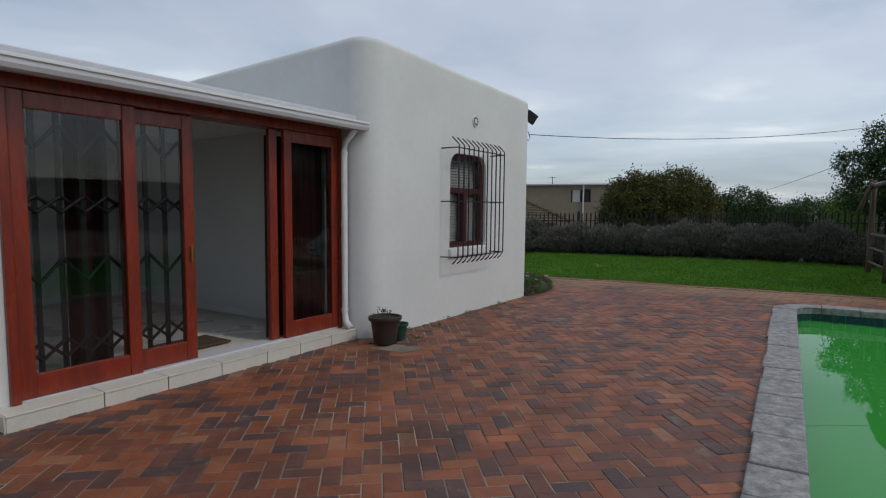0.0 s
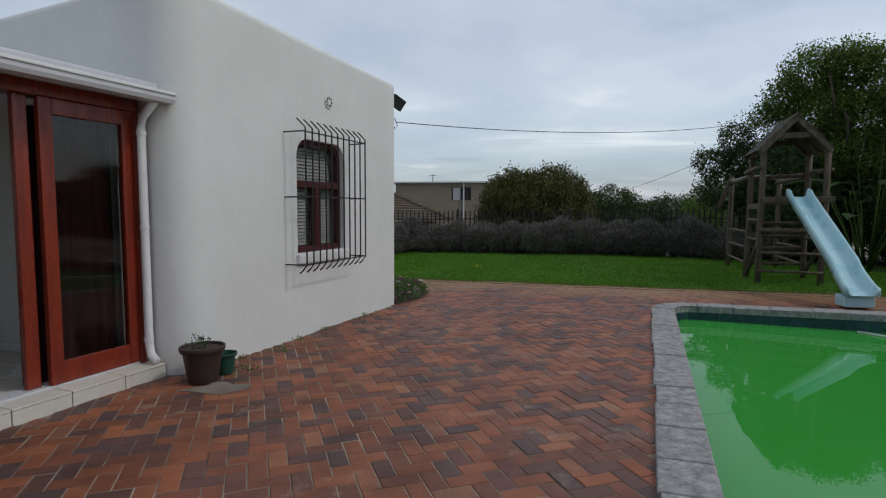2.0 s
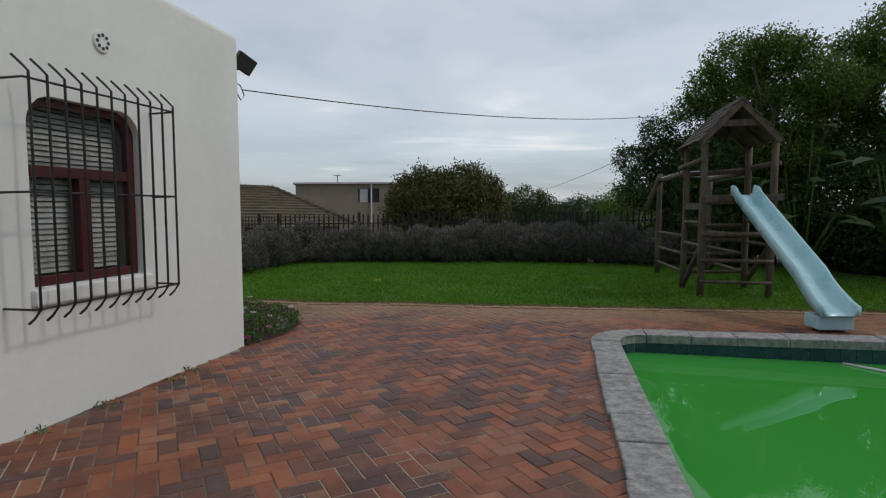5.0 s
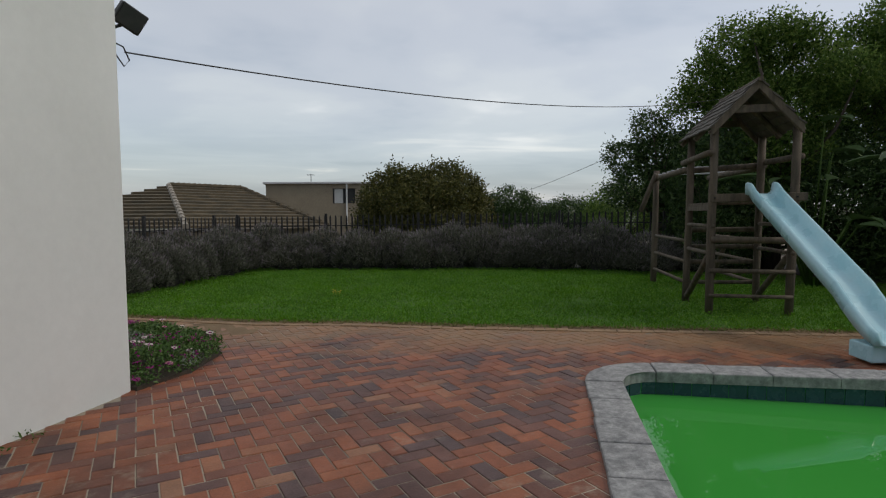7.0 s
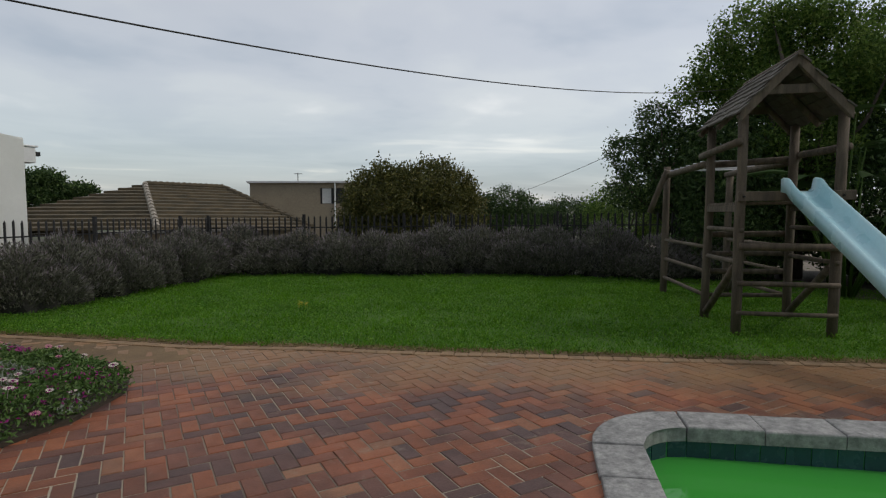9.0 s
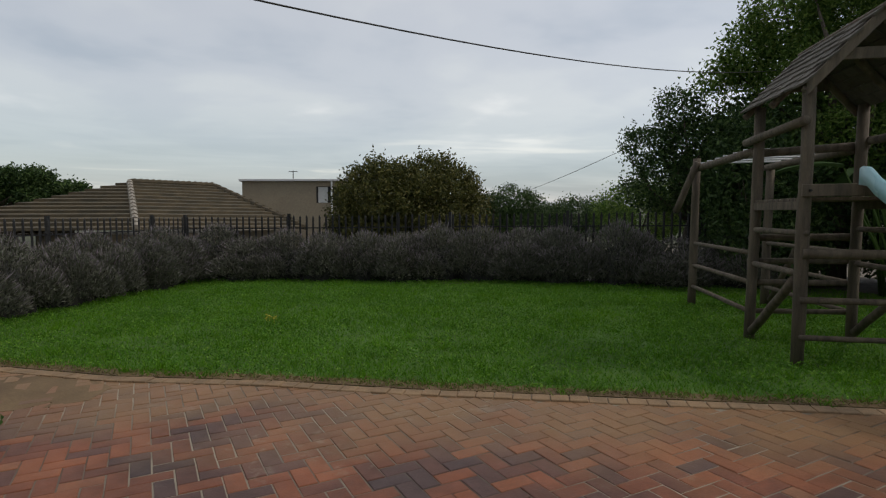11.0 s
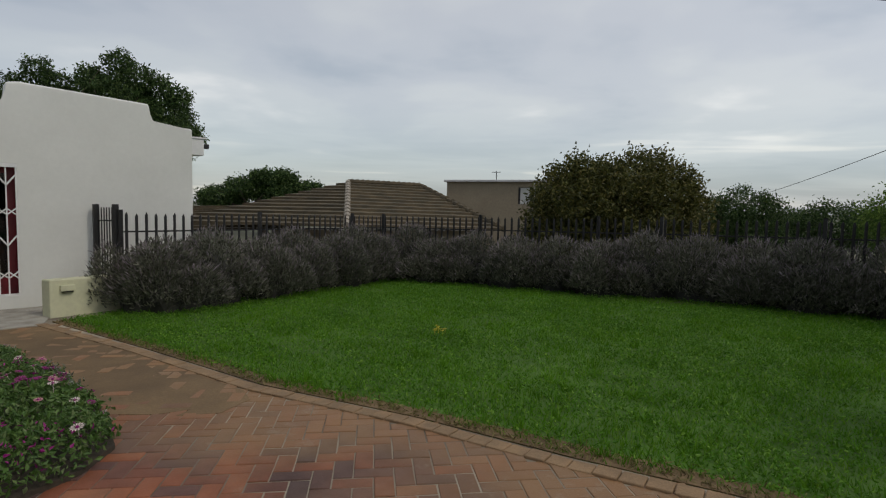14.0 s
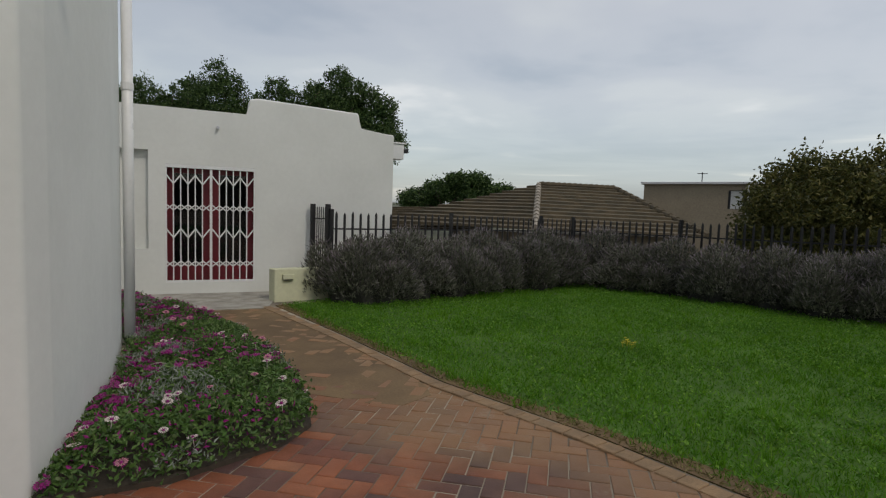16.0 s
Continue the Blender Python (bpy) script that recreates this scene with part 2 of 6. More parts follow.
FLOOR_TILE = material("pale_floor_tile", (0.76, 0.73, 0.67), 0.3, (0.66, 0.64, 0.6), 2, 0.6, 20, 0.02, speck=0.04)
ROOM_WALL = material("grey_room_wall", (0.70, 0.71, 0.69), 0.8, (0.64, 0.65, 0.64), 1, 0.5, 30, 0.05, speck=0.03)
MORTAR = material("mortar_and_grit", (0.39, 0.34, 0.26), 0.95, (0.07, 0.052, 0.04), 0.8, 1.0, 90, 0.4)
COPING = material("grey_coping_stone", (0.36, 0.355, 0.34), 0.85, (0.20, 0.20, 0.195), 13, 1.0, 45, 0.6, speck=0.3)
PATH_EDGE = material("worn_edging_brick", (0.30, 0.19, 0.10), 0.9, (0.20, 0.135, 0.08), 5, 0.9, 70, 0.4)
CONCRETE = material("stained_concrete", (0.42, 0.40, 0.35), 0.9, (0.22, 0.2, 0.17), 4, 0.8, 60, 0.3)
TIMBER = material("weathered_timber", (0.15, 0.115, 0.08), 0.85, (0.075, 0.06, 0.045), 3, 0.9, 40, 0.5, stretch=(5, 5, 0.7))
THATCH = material("weathered_shingle", (0.12, 0.105, 0.085), 0.95, (0.06, 0.055, 0.045), 5, 0.9, 30, 0.6, vary="object")
SLIDE_BLUE = material("pale_blue_fibreglass", (0.36, 0.62, 0.68), 0.3, (0.47, 0.68, 0.72), 2.5, 0.9, 30, 0.02, speck=0.05)
SOIL = material("dark_soil", (0.06, 0.045, 0.03), 0.95, (0.035, 0.028, 0.02), 4, 0.8, 50, 0.5)
TURF = material("turf_under_grass", (0.075, 0.17, 0.018), 0.95, (0.05, 0.11, 0.014), 1.5, 0.9, 40, 0.6)
VELD = material("distant_scrub", (0.06, 0.075, 0.035), 0.95, (0.09, 0.085, 0.05), 0.12, 0.9, 2, 0.2)
GRASS = material("grass_blades", (0.13, 0.34, 0.014), 0.65, (0.06, 0.20, 0.012), 0.9, 1.0, 8, 0.0, blend=0.45, vary="island", spec=0.2, spots=[(0, (0.032, 0.10, 0.008)), (0.55, (0.10, 0.255, 0.014)), (0.9, (0.20, 0.36, 0.035)), (1, (0.30, 0.36, 0.09))], translucent=0.45)
CLOVER = material("lawn_clover_leaf", (0.11, 0.30, 0.02), 0.6, (0.06, 0.20, 0.014), 1.3, 1.0, 8, 0.0, blend=0.4, vary="island", spec=0.3, spots=[(0, (0.035, 0.11, 0.01)), (0.6, (0.11, 0.27, 0.02)), (1, (0.30, 0.47, 0.075))], translucent=0.3)
DRY_GRASS = material("dry_lawn_edge", (0.26, 0.20, 0.08), 0.85, (0.12, 0.10, 0.04), 3, 0.8, 20, 0.0, vary="island", spots=[(0, (0.10, 0.09, 0.03)), (0.6, (0.24, 0.20, 0.08)), (1, (0.36, 0.29, 0.14))], translucent=0.2)
LEAF_SILVER = material("silver_bed_leaf", (0.26, 0.29, 0.24), 0.7, (0.18, 0.22, 0.17), 3, 0.8, 9, 0.0, vary="island", translucent=0.15)
LAVENDER_SPIKE = material("faded_lavender_spike", (0.30, 0.25, 0.29), 0.85, (0.20, 0.17, 0.17), 1.2, 0.8, 9, 0.0, vary="island", spots=[(0, (0.12, 0.11, 0.095)), (0.5, (0.20, 0.18, 0.175)), (1, (0.33, 0.28, 0.32))], translucent=0.15)
SILT = material("brown_path_silt", (0.21, 0.135, 0.066), 0.95, (0.13, 0.085, 0.045), 1.6, 1.0, 55, 0.5, speck=0.25)
LAVENDER = material("lavender_stalks", (0.12, 0.12, 0.085), 0.8, (0.07, 0.072, 0.05), 2, 0.8, 9, 0.0, vary="island", spots=[(0, (0.045, 0.05, 0.03)), (0.5, (0.105, 0.115, 0.075)), (0.85, (0.17, 0.17, 0.13)), (1, (0.22, 0.205, 0.18))], translucent=0.15)
LEAF_DARK = material("dark_green_leaf", (0.03, 0.06, 0.02), 0.5, (0.02, 0.04, 0.014), 0.7, 0.8, 6, 0.0, vary="island", spots=[(0, (0.024, 0.05, 0.017)), (0.6, (0.064, 0.12, 0.034)), (1, (0.145, 0.215, 0.065))], spec=0.2, translucent=0.2)
LEAF_LIGHT = material("fresh_green_leaf", (0.08, 0.14, 0.03), 0.5, (0.045, 0.09, 0.02), 0.7, 0.8, 6, 0.0, vary="island", spots=[(0, (0.04, 0.085, 0.02)), (0.5, (0.12, 0.215, 0.04)), (1, (0.27, 0.37, 0.09))], spec=0.2, translucent=0.5)
LEAF_OLIVE = material("olive_bronze_leaf", (0.09, 0.09, 0.03), 0.45, (0.05, 0.06, 0.02), 0.7, 0.8, 6, 0.0, vary="island", spots=[(0, (0.04, 0.05, 0.015)), (0.5, (0.10, 0.11, 0.028)), (0.85, (0.17, 0.155, 0.042)), (1, (0.24, 0.21, 0.075))], spec=0.2, translucent=0.25)
LEAF_FLOWERBED = material("flowerbed_leaf", (0.07, 0.13, 0.03), 0.6, (0.04, 0.08, 0.02), 2, 0.8, 9, 0.0, vary="island", spots=[(0, (0.035, 0.09, 0.016)), (0.6, (0.095, 0.20, 0.035)), (0.9, (0.17, 0.27, 0.07)), (1, (0.22, 0.27, 0.13))], translucent=0.25)
BARK = material("grey_brown_bark", (0.11, 0.085, 0.065), 0.95, (0.05, 0.04, 0.03), 6, 0.9, 30, 0.7, stretch=(4, 4, 0.8))
ROOF_TILE = material("brown_roof_tile", (0.12, 0.09, 0.05), 0.85, (0.07, 0.06, 0.04), 2, 0.9, 20, 0.3)
RIDGE_TILE = material("pale_ridge_tile", (0.36, 0.32, 0.26), 0.85, (0.25, 0.22, 0.18), 3, 0.8, 20, 0.3)
BEIGE = material("beige_plaster", (0.30, 0.25, 0.18), 0.9, (0.25, 0.205, 0.15), 1, 0.6, 20, 0.2)
POT_BROWN = material("brown_plastic_pot", (0.045, 0.026, 0.02), 0.5, (0.03, 0.02, 0.015), 8, 0.7, 60, 0.1)
POT_GREEN = material("green_plastic_pot", (0.012, 0.07, 0.045), 0.45, (0.01, 0.05, 0.03), 8, 0.7, 60, 0.1)
POOL_TILE = material("blue_green_pool_tile", (0.02, 0.06, 0.075), 0.25, (0.03, 0.09, 0.1), 8, 0.8, 40, 0.05, vary="object")
POOL_SHELL = material("green_algae_pool_shell", (0.06, 0.36, 0.10), 0.9, (0.05, 0.30, 0.08), 0.8, 0.8, 9, 0.1)
BLIND = material("white_blind_slat", (0.62, 0.62, 0.60), 0.5, (0.55, 0.55, 0.53), 3, 0.5, 20, 0.02)
PANE = glass("window_glass", (0.9, 0.92, 0.92))
DOOR_PANE = glass("tinted_door_glass", (0.66, 0.68, 0.68))
BOUNDARY = material("dark_reflected_boundary", (0.05, 0.045, 0.03), 0.9, (0.03, 0.035, 0.02), 2, 0.8, 30, 0.3)
# near-black that puts the shade of unlit rooms into the colour
INTERIOR_SHADE = material("interior_shade", (0.05, 0.05, 0.05), 0.9, (0.04, 0.04, 0.04), 1, 0.5, 20, 0.0)
MAT_BROWN = material("brown_doormat", (0.10, 0.06, 0.035), 0.98, (0.06, 0.04, 0.025), 20, 0.8, 150, 0.6)
PETAL_PINK = material("pink_petal", (0.62, 0.26, 0.32), 0.6, (0.5, 0.2, 0.28), 5, 0.6, 20, 0.0, translucent=0.2)
PETAL_WHITE = material("white_petal", (0.72, 0.64, 0.6), 0.6, (0.66, 0.5, 0.5), 5, 0.6, 20, 0.0, translucent=0.2)
PETAL_MAGENTA = material("magenta_petal", (0.33, 0.015, 0.20), 0.6, (0.2, 0.01, 0.12), 5, 0.6, 20, 0.0, translucent=0.2)
YELLOW = material("yellow_petal", (0.6, 0.5, 0.03), 0.6, (0.5, 0.4, 0.03), 5, 0.6, 20, 0.0)
LAMP_GLASS = material("dusty_dark_lamp_glass", (0.03, 0.03, 0.035), 0.45, (0.05, 0.05, 0.05), 8, 0.6, 40, 0.0)

# brick shades from plum through rust to orange
BRICK_SHADES = [(0.0, (0.058, 0.040, 0.042)), (0.22, (0.11, 0.046, 0.034)), (0.45, (0.19, 0.056, 0.024)), (0.72, (0.28, 0.078, 0.026)), (0.92, (0.32, 0.10, 0.036)), (1.0, (0.30, 0.14, 0.07))]


def paver_material(name, source):
    """Worn clay brick; silt lies in a broad patch towards the gate and along the lawn."""
    m = material(name, (0.17, 0.065, 0.038), 0.62, (0.10, 0.045, 0.035), 5, 0.9, 70, 0.35, vary=source, spots=BRICK_SHADES)
    nt, nl = m.node_tree.nodes, m.node_tree.links
    bsdf = nt["Principled BSDF"]
    old = bsdf.inputs["Base Color"].links[0].from_socket
    geo = nt.new("ShaderNodeNewGeometry")
    sx = nt.new("ShaderNodeSeparateXYZ")
    nl.new(geo.outputs["Position"], sx.inputs[0])
    # distance along the line from the pool towards the gate and the lawn edge
    dist = nt.new("ShaderNodeVectorMath"); dist.operation = "DOT_PRODUCT"
    dist.inputs[1].default_value = (0.52, 0.854, 0)
    nl.new(geo.outputs["Position"], dist.inputs[0])
    ns = nt.new("ShaderNodeTexNoise"); ns.inputs["Scale"].default_value = 0.9; ns.inputs["Detail"].default_value = 5
    nl.new(geo.outputs["Position"], ns.inputs["Vector"])
    wob = nt.new("ShaderNodeMath"); wob.operation = "MULTIPLY_ADD"; wob.inputs[1].default_value = 3.2
    nl.new(ns.outputs["Fac"], wob.inputs[0]); nl.new(dist.outputs["Value"], wob.inputs[2])
    r = nt.new("ShaderNodeMapRange")
    for i, v in enumerate((12.0, 13.3, 0.0, 0.84)):
        r.inputs[i + 1].default_value = v
    nl.new(wob.outputs[0], r.inputs[0])
    mx = nt.new("ShaderNodeMixRGB")
    mx.inputs[2].default_value = (0.25, 0.14, 0.06, 1)
    # damp stains and foot wear in wide soft patches
    st = nt.new("ShaderNodeTexNoise"); st.inputs["Scale"].default_value = 1.6; st.inputs["Detail"].default_value = 6; st.inputs["Roughness"].default_value = 0.65
    nl.new(geo.outputs["Position"], st.inputs["Vector"])
    sr = nt.new("ShaderNodeMapRange")
    for i, v in enumerate((0.34, 0.64, 0.60, 1.28)):
        sr.inputs[i + 1].default_value = v
    nl.new(st.outputs["Fac"], sr.inputs[0])
    ml = nt.new("ShaderNodeMixRGB"); ml.blend_type = "MULTIPLY"; ml.inputs[0].default_value = 1.0
    nl.new(old, ml.inputs[1]); nl.new(sr.outputs[0], ml.inputs[2])
    nl.new(r.outputs[0], mx.inputs[0]); nl.new(ml.outputs[0], mx.inputs[1])
    # pale dried grit in small scattered smears, thicker in some places than in others
    gn = nt.new("ShaderNodeTexNoise"); gn.inputs["Scale"].default_value = 7.0; gn.inputs["Detail"].default_value = 8; gn.inputs["Roughness"].default_value = 0.7
    nl.new(geo.outputs["Position"], gn.inputs["Vector"])
    gw = nt.new("ShaderNodeTexNoise"); gw.inputs["Scale"].default_value = 0.7; gw.inputs["Detail"].default_value = 3
    nl.new(geo.outputs["Position"], gw.inputs["Vector"])
    gs = nt.new("ShaderNodeMath"); gs.operation = "MULTIPLY_ADD"; gs.inputs[1].default_value = 0.6
    nl.new(gw.outputs["Fac"], gs.inputs[0]); nl.new(gn.outputs["Fac"], gs.inputs[2])
    gr_ = nt.new("ShaderNodeMapRange")
    for i, v in enumerate((0.90, 1.10, 0.0, 0.6)):
        gr_.inputs[i + 1].default_value = v
    nl.new(gs.outputs[0], gr_.inputs[0])
    mg = nt.new("ShaderNodeMixRGB"); mg.inputs[2].default_value = (0.33, 0.27, 0.20, 1)
    nl.new(gr_.outputs[0], mg.inputs[0]); nl.new(mx.outputs[0], mg.inputs[1])
    nl.new(mg.outputs[0], bsdf.inputs["Base Color"])
    return m


PAVER = paver_material("clay_paver", "object")
PAVER_JOINED = paver_material("clay_paver_joined", "island")

# water: green with algae, a still mirror at a low angle
WATER = bpy.data.materials.new("green_pool_water")
WATER.use_nodes = True
bs = WATER.node_tree.nodes["Principled BSDF"]
bs.inputs["Roughness"].default_value = 0.015
bs.inputs["IOR"].default_value = 1.33
tw = WATER.node_tree.nodes.new("ShaderNodeTexNoise")
tw.inputs["Scale"].default_value = 0.8
rw = WATER.node_tree.nodes.new("ShaderNodeValToRGB")
rw.color_ramp.elements[0].color, rw.color_ramp.elements[1].color = (0.03, 0.25, 0.03, 1), (0.045, 0.31, 0.05, 1)
WATER.node_tree.links.new(tw.outputs["Fac"], rw.inputs[0])
WATER.node_tree.links.new(rw.outputs[0], bs.inputs["Base Color"])


# ---- the house: local x runs along the window wall to its far corner, y runs into the house ----
HM = Matrix(((0.555, -0.832, 0, 1.37), (0.832, 0.555, 0, 9.65), (0, 0, 1, 0), (0, 0, 0, 1)))


def hw(s, y, z=0.0):
    return HM @ Vector((s, y, z))


def softened_block(poly, z_of, round_top=0.09, steps=5):
    """An upright plaster block on a polygon (anticlockwise) with a softly rounded top rim, whose height follows z_of."""
    bm = bmesh.new()
    n = len(poly)

    def inset(dist):
        out = []
        for i in range(n):
            a, p, b = Vector(poly[i - 1]), Vector(poly[i]), Vector(poly[(i + 1) % n])
            e0, e1 = (p - a).normalized(), (b - p).normalized()
            n0, n1 = Vector((-e0.y, e0.x)), Vector((-e1.y, e1.x))
            k = (n0 + n1)
            k = k / max(0.3, k.dot(n0)) if k.length > 1e-6 else n0
            out.append(p + k * dist)
        return out

    rings = [[bm.verts.new((x, y, -0.15)) for x, y in poly]]
    for k in range(steps + 1):
        a = math.pi / 2 * k / steps
        pts = inset(round_top * (1 - math.cos(a)))
        rings.append([bm.verts.new((p.x, p.y, z_of(p.x, p.y) - round_top * (1 - math.sin(a)))) for p in pts])
    for a, b in zip(rings, rings[1:]):
        for i in range(n):
            bm.faces.new((a[i], a[(i + 1) % n], b[(i + 1) % n], b[i]))
    bm.faces.new(rings[0][::-1]); bm.faces.new(rings[-1])
    for v in bm.verts:
        v.co = HM @ v.co
    return bm


def block_top(s, y):
    # the parapet stands highest at the near corner and sags along both walls
    back = max(0.0, y - 1.0)
    return 3.34 + 0.09 * max(0.0, min(1.0, -s / 4.0)) + back * (0.08 if s > -1.0 else -0.035 if s < -3.0 else 0.0)


def arch(s0, s1, z0, z1, r, y0, y1):
    """A window shape with rounded upper corners, through the wall from y0 to y1."""
    bm = bmesh.new()
    pts = rounded([(s0, z0), (s1, z0), (s1, z1), (s0, z1)], [0, 0, r, r], 5)
    a = [bm.verts.new(HM @ Vector((x, y0, z))) for x, z in pts]
    b = [bm.verts.new(HM @ Vector((x, y1, z))) for x, z in pts]
    bm.faces.new(a[::-1]); bm.faces.new(b)
    for i in range(len(pts)):
        bm.faces.new((a[i], a[(i + 1) % len(pts)], b[(i + 1) % len(pts)], b[i]))
    return bm


foot = rounded([(-4.0, 0), (0.09, 0.01), (0.20, 0.25), (0.66, 1.87), (0.92, 3.36), (-0.6, 6.0), (-4.0, 6.0)], [0.3, 0.05, 0.12, 0.6, 0.10, 0, 0], 10)
outer = softened_block(foot, block_top)
hollow = bmesh.new()
prism(hollow, [(-3.7, 0.3), (-0.25, 0.3), (0.4, 3.3), (-0.8, 5.6), (-3.7, 5.6)], 0.1, 2.7, HM)
block = setting("wall_window", carved("block", outer, [hollow, arch(-2.32, -1.33, 0.96, 2.27, 0.2, -0.3, 0.5)]), PLASTER, "white rounded plaster block of the house with a soft parapet", "wall")
block.data.polygons.foreach_set("use_smooth", [True] * len(block.data.polygons))
block.data.set_sharp_from_angle(angle=radians(28))

# the wing with the sliding doors: wall pieces round the door opening, roof slab and room
DS0, DS1, DY = -7.28, -4.04, 0.40
wing = bmesh.new()
box(wing, -10.5, DS0, DY, DY + 0.22, -0.15, 2.42, HM)
setting("wall_near", wing, PLASTER, "white plastered wall beside the sliding doors", "wall")
head = bmesh.new()
box(head, DS0, -4.003, DY + 0.02, DY + 0.22, 2.36, 2.44, HM)
setting("wall_lintel", head, PLASTER, "plastered lintel over the sliding doors", "wall")
roof = bmesh.new()
box(roof, -10.5, -4.004, 0.16, 6.0, 2.445, 2.53, HM, 0.01)
setting("roof_slab", roof, GUTTER_GREY, "low flat roof over the room with sliding doors", "roof")
# the end and back walls have window openings that light the room from out of view
room = bmesh.new()
box(room, -9.2, -9.0, DY + 0.225, 5.2, 0.0, 2.46, HM)
gap = bmesh.new()
box(gap, -9.5, -8.8, 1.4, 4.2, 0.7, 2.2, HM)
setting("wall_room_end", carved("end", room, [gap]), ROOM_WALL, "grey painted end wall of the room", "wall")
room = bmesh.new()
box(room, -9.0, -4.25, 5.0, 5.2, 0.0, 2.46, HM)
gap = bmesh.new()
box(gap, -8.7, -6.6, 4.8, 5.4, 0.7, 2.2, HM)
setting("wall_room_back", carved("back", room, [gap]), ROOM_WALL, "grey painted back wall of the room", "wall")
room = bmesh.new()
box(room, -4.24, -4.006, DY + 0.225, 5.2, 0.0, 2.46, HM)
setting("wall_room_side", room, ROOM_WALL, "grey painted side wall seen through the open door", "wall")
room = bmesh.new()
box(room, -9.0, -4.25, DY + 0.23, 5.0, 2.42, 2.465, HM)
setting("ceiling", room, WHITE_PAINT, "white ceiling of the room", "ceiling")
room = bmesh.new()
box(room, -4.262, -4.243, DY + 0.3, 5.0, 0.13, 0.21, HM)
setting("baseboard", room, WHITE_PAINT, "pale skirting along the room wall", "baseboard")
room = bmesh.new()
box(room, -9.0, -4.24, DY + 0.05, 5.0, -0.1, 0.115, HM)
room_floor = setting("floor", room, STEP_TILE, "pale tiled floor laid on the diagonal", "floor")

# floor tiles on the diagonal inside the door
for i in range(-9, 10):
    for j in range(-9, 10):
        u, v = -5.6 + (i - j) * 0.297, 1.5 + (i + j) * 0.297
        if -8.7 < u < -4.55 and 0.92 < v < 4.7:
            bm = bmesh.new()
            prism(bm, [(u - 0.293, v), (u, v - 0.293), (u + 0.293, v), (u, v + 0.293)], 0.1, 0.121, HM)
            part("tile", bm, FLOOR_TILE, room_floor)
bm = bmesh.new()
box(bm, -9.0, -4.24, DY + 0.07, 0.90, 0.1, 0.1165, HM)
part("threshold", bm, STEP_TILE, room_floor)

# ---- sliding doors ----
doors = thing("sliding_door", *hw(-5.7, 0.4).xy, "red varnished timber sliding doors, one leaf standing open", "door")


def strip(name, s0, s1, y0, y1, z0, z1, mat, parent, label="", bevel=0.006):
    bm = bmesh.new()
    box(bm, s0, s1, y0, y1, z0, z1, HM, bevel)
    return part(name, bm, mat, parent, label)


strip("frame_head", DS0, DS1, 0.36, 0.56, 2.30, 2.40, RED_WOOD, doors)
strip("frame_jamb", DS0, DS0 + 0.06, 0.36, 0.56, 0.115, 2.298, RED_WOOD, doors)
strip("frame_jamb", DS1 - 0.05, DS1, 0.36, 0.56, 0.115, 2.298, RED_WOOD, doors)
strip("door_track", DS0 + 0.062, DS1 - 0.052, 0.38, 0.55, 0.118, 0.135, GUTTER_GREY, doors, "grey metal door track", 0.0)


def leaf(s0, s1, y, stile=0.10, low=0.17, top=0.12):
    a = strip("door_leaf", s0, s0 + stile, y, y + 0.05, 0.137, 2.296, RED_WOOD, doors)
    strip("stile", s1 - stile, s1, y, y + 0.05, 0.137, 2.296, RED_WOOD, a)
    strip("bottom_rail", s0 + stile, s1 - stile, y + 0.002, y + 0.048, 0.137, 0.137 + low, RED_WOOD, a)
    strip("top_rail", s0 + stile, s1 - stile, y + 0.002, y + 0.048, 2.296 - top, 2.296, RED_WOOD, a)
    glaze("pane", [hw(u, y + 0.025, z) for u, z in ((s0 + stile, 0.137 + low), (s1 - stile, 0.137 + low), (s1 - stile, 2.296 - top), (s0 + stile, 2.296 - top))], DOOR_PANE, a, "dark reflecting glass")
    return a


leaf(DS0 + 0.06, -6.36, 0.37)
slid = leaf(-6.46, -5.83, 0.43, 0.10)
leaf(-4.86, DS1 - 0.05, 0.37)
strip("door_leaf", -5.0, -4.90, 0.43, 0.48, 0.137, 2.296, RED_WOOD, doors, "slid-back leaf seen edge on")
strip("handle", -5.885, -5.865, 0.405, 0.43, 1.02, 1.16, material("brass", (0.5, 0.35, 0.12), 0.3, metal=1.0), slid, "small brass pull handle", 0.004)

# security trellis behind the glass
trellis = thing("security_trellis", *hw(-6.5, 0.55).xy, "black folding steel security trellis behind the glass", "gate", z=0.118)
for i in range(9):
    s = -7.18 + i * 0.165
    strip("upright_bar", s - 0.006, s + 0.030, 0.58, 0.602, 0.122, 2.29, BLACK_STEEL, trellis, "", 0.0)
for zc, hgt in ((0.42, 0.07), (0.42, -0.07), (2.02, 0.10), (1.52, 0.06), (1.52, -0.06), (1.02, 0.09)):
    for i in range(8):
        s = -7.167 + i * 0.165
        bm = bmesh.new()
        up = 1 if i % 2 else -1
        pipe(bm, [(s, 0.572, zc - up * hgt), (s + 0.165, 0.572, zc + up * hgt)], 0.014, 6, HM)
        part("cross_bar", bm, BLACK_STEEL, trellis)

CURTAIN = material("dark_red_cloth", (0.07, 0.012, 0.014), 0.9, (0.04, 0.01, 0.012), 4, 0.6, 80, 0.1)


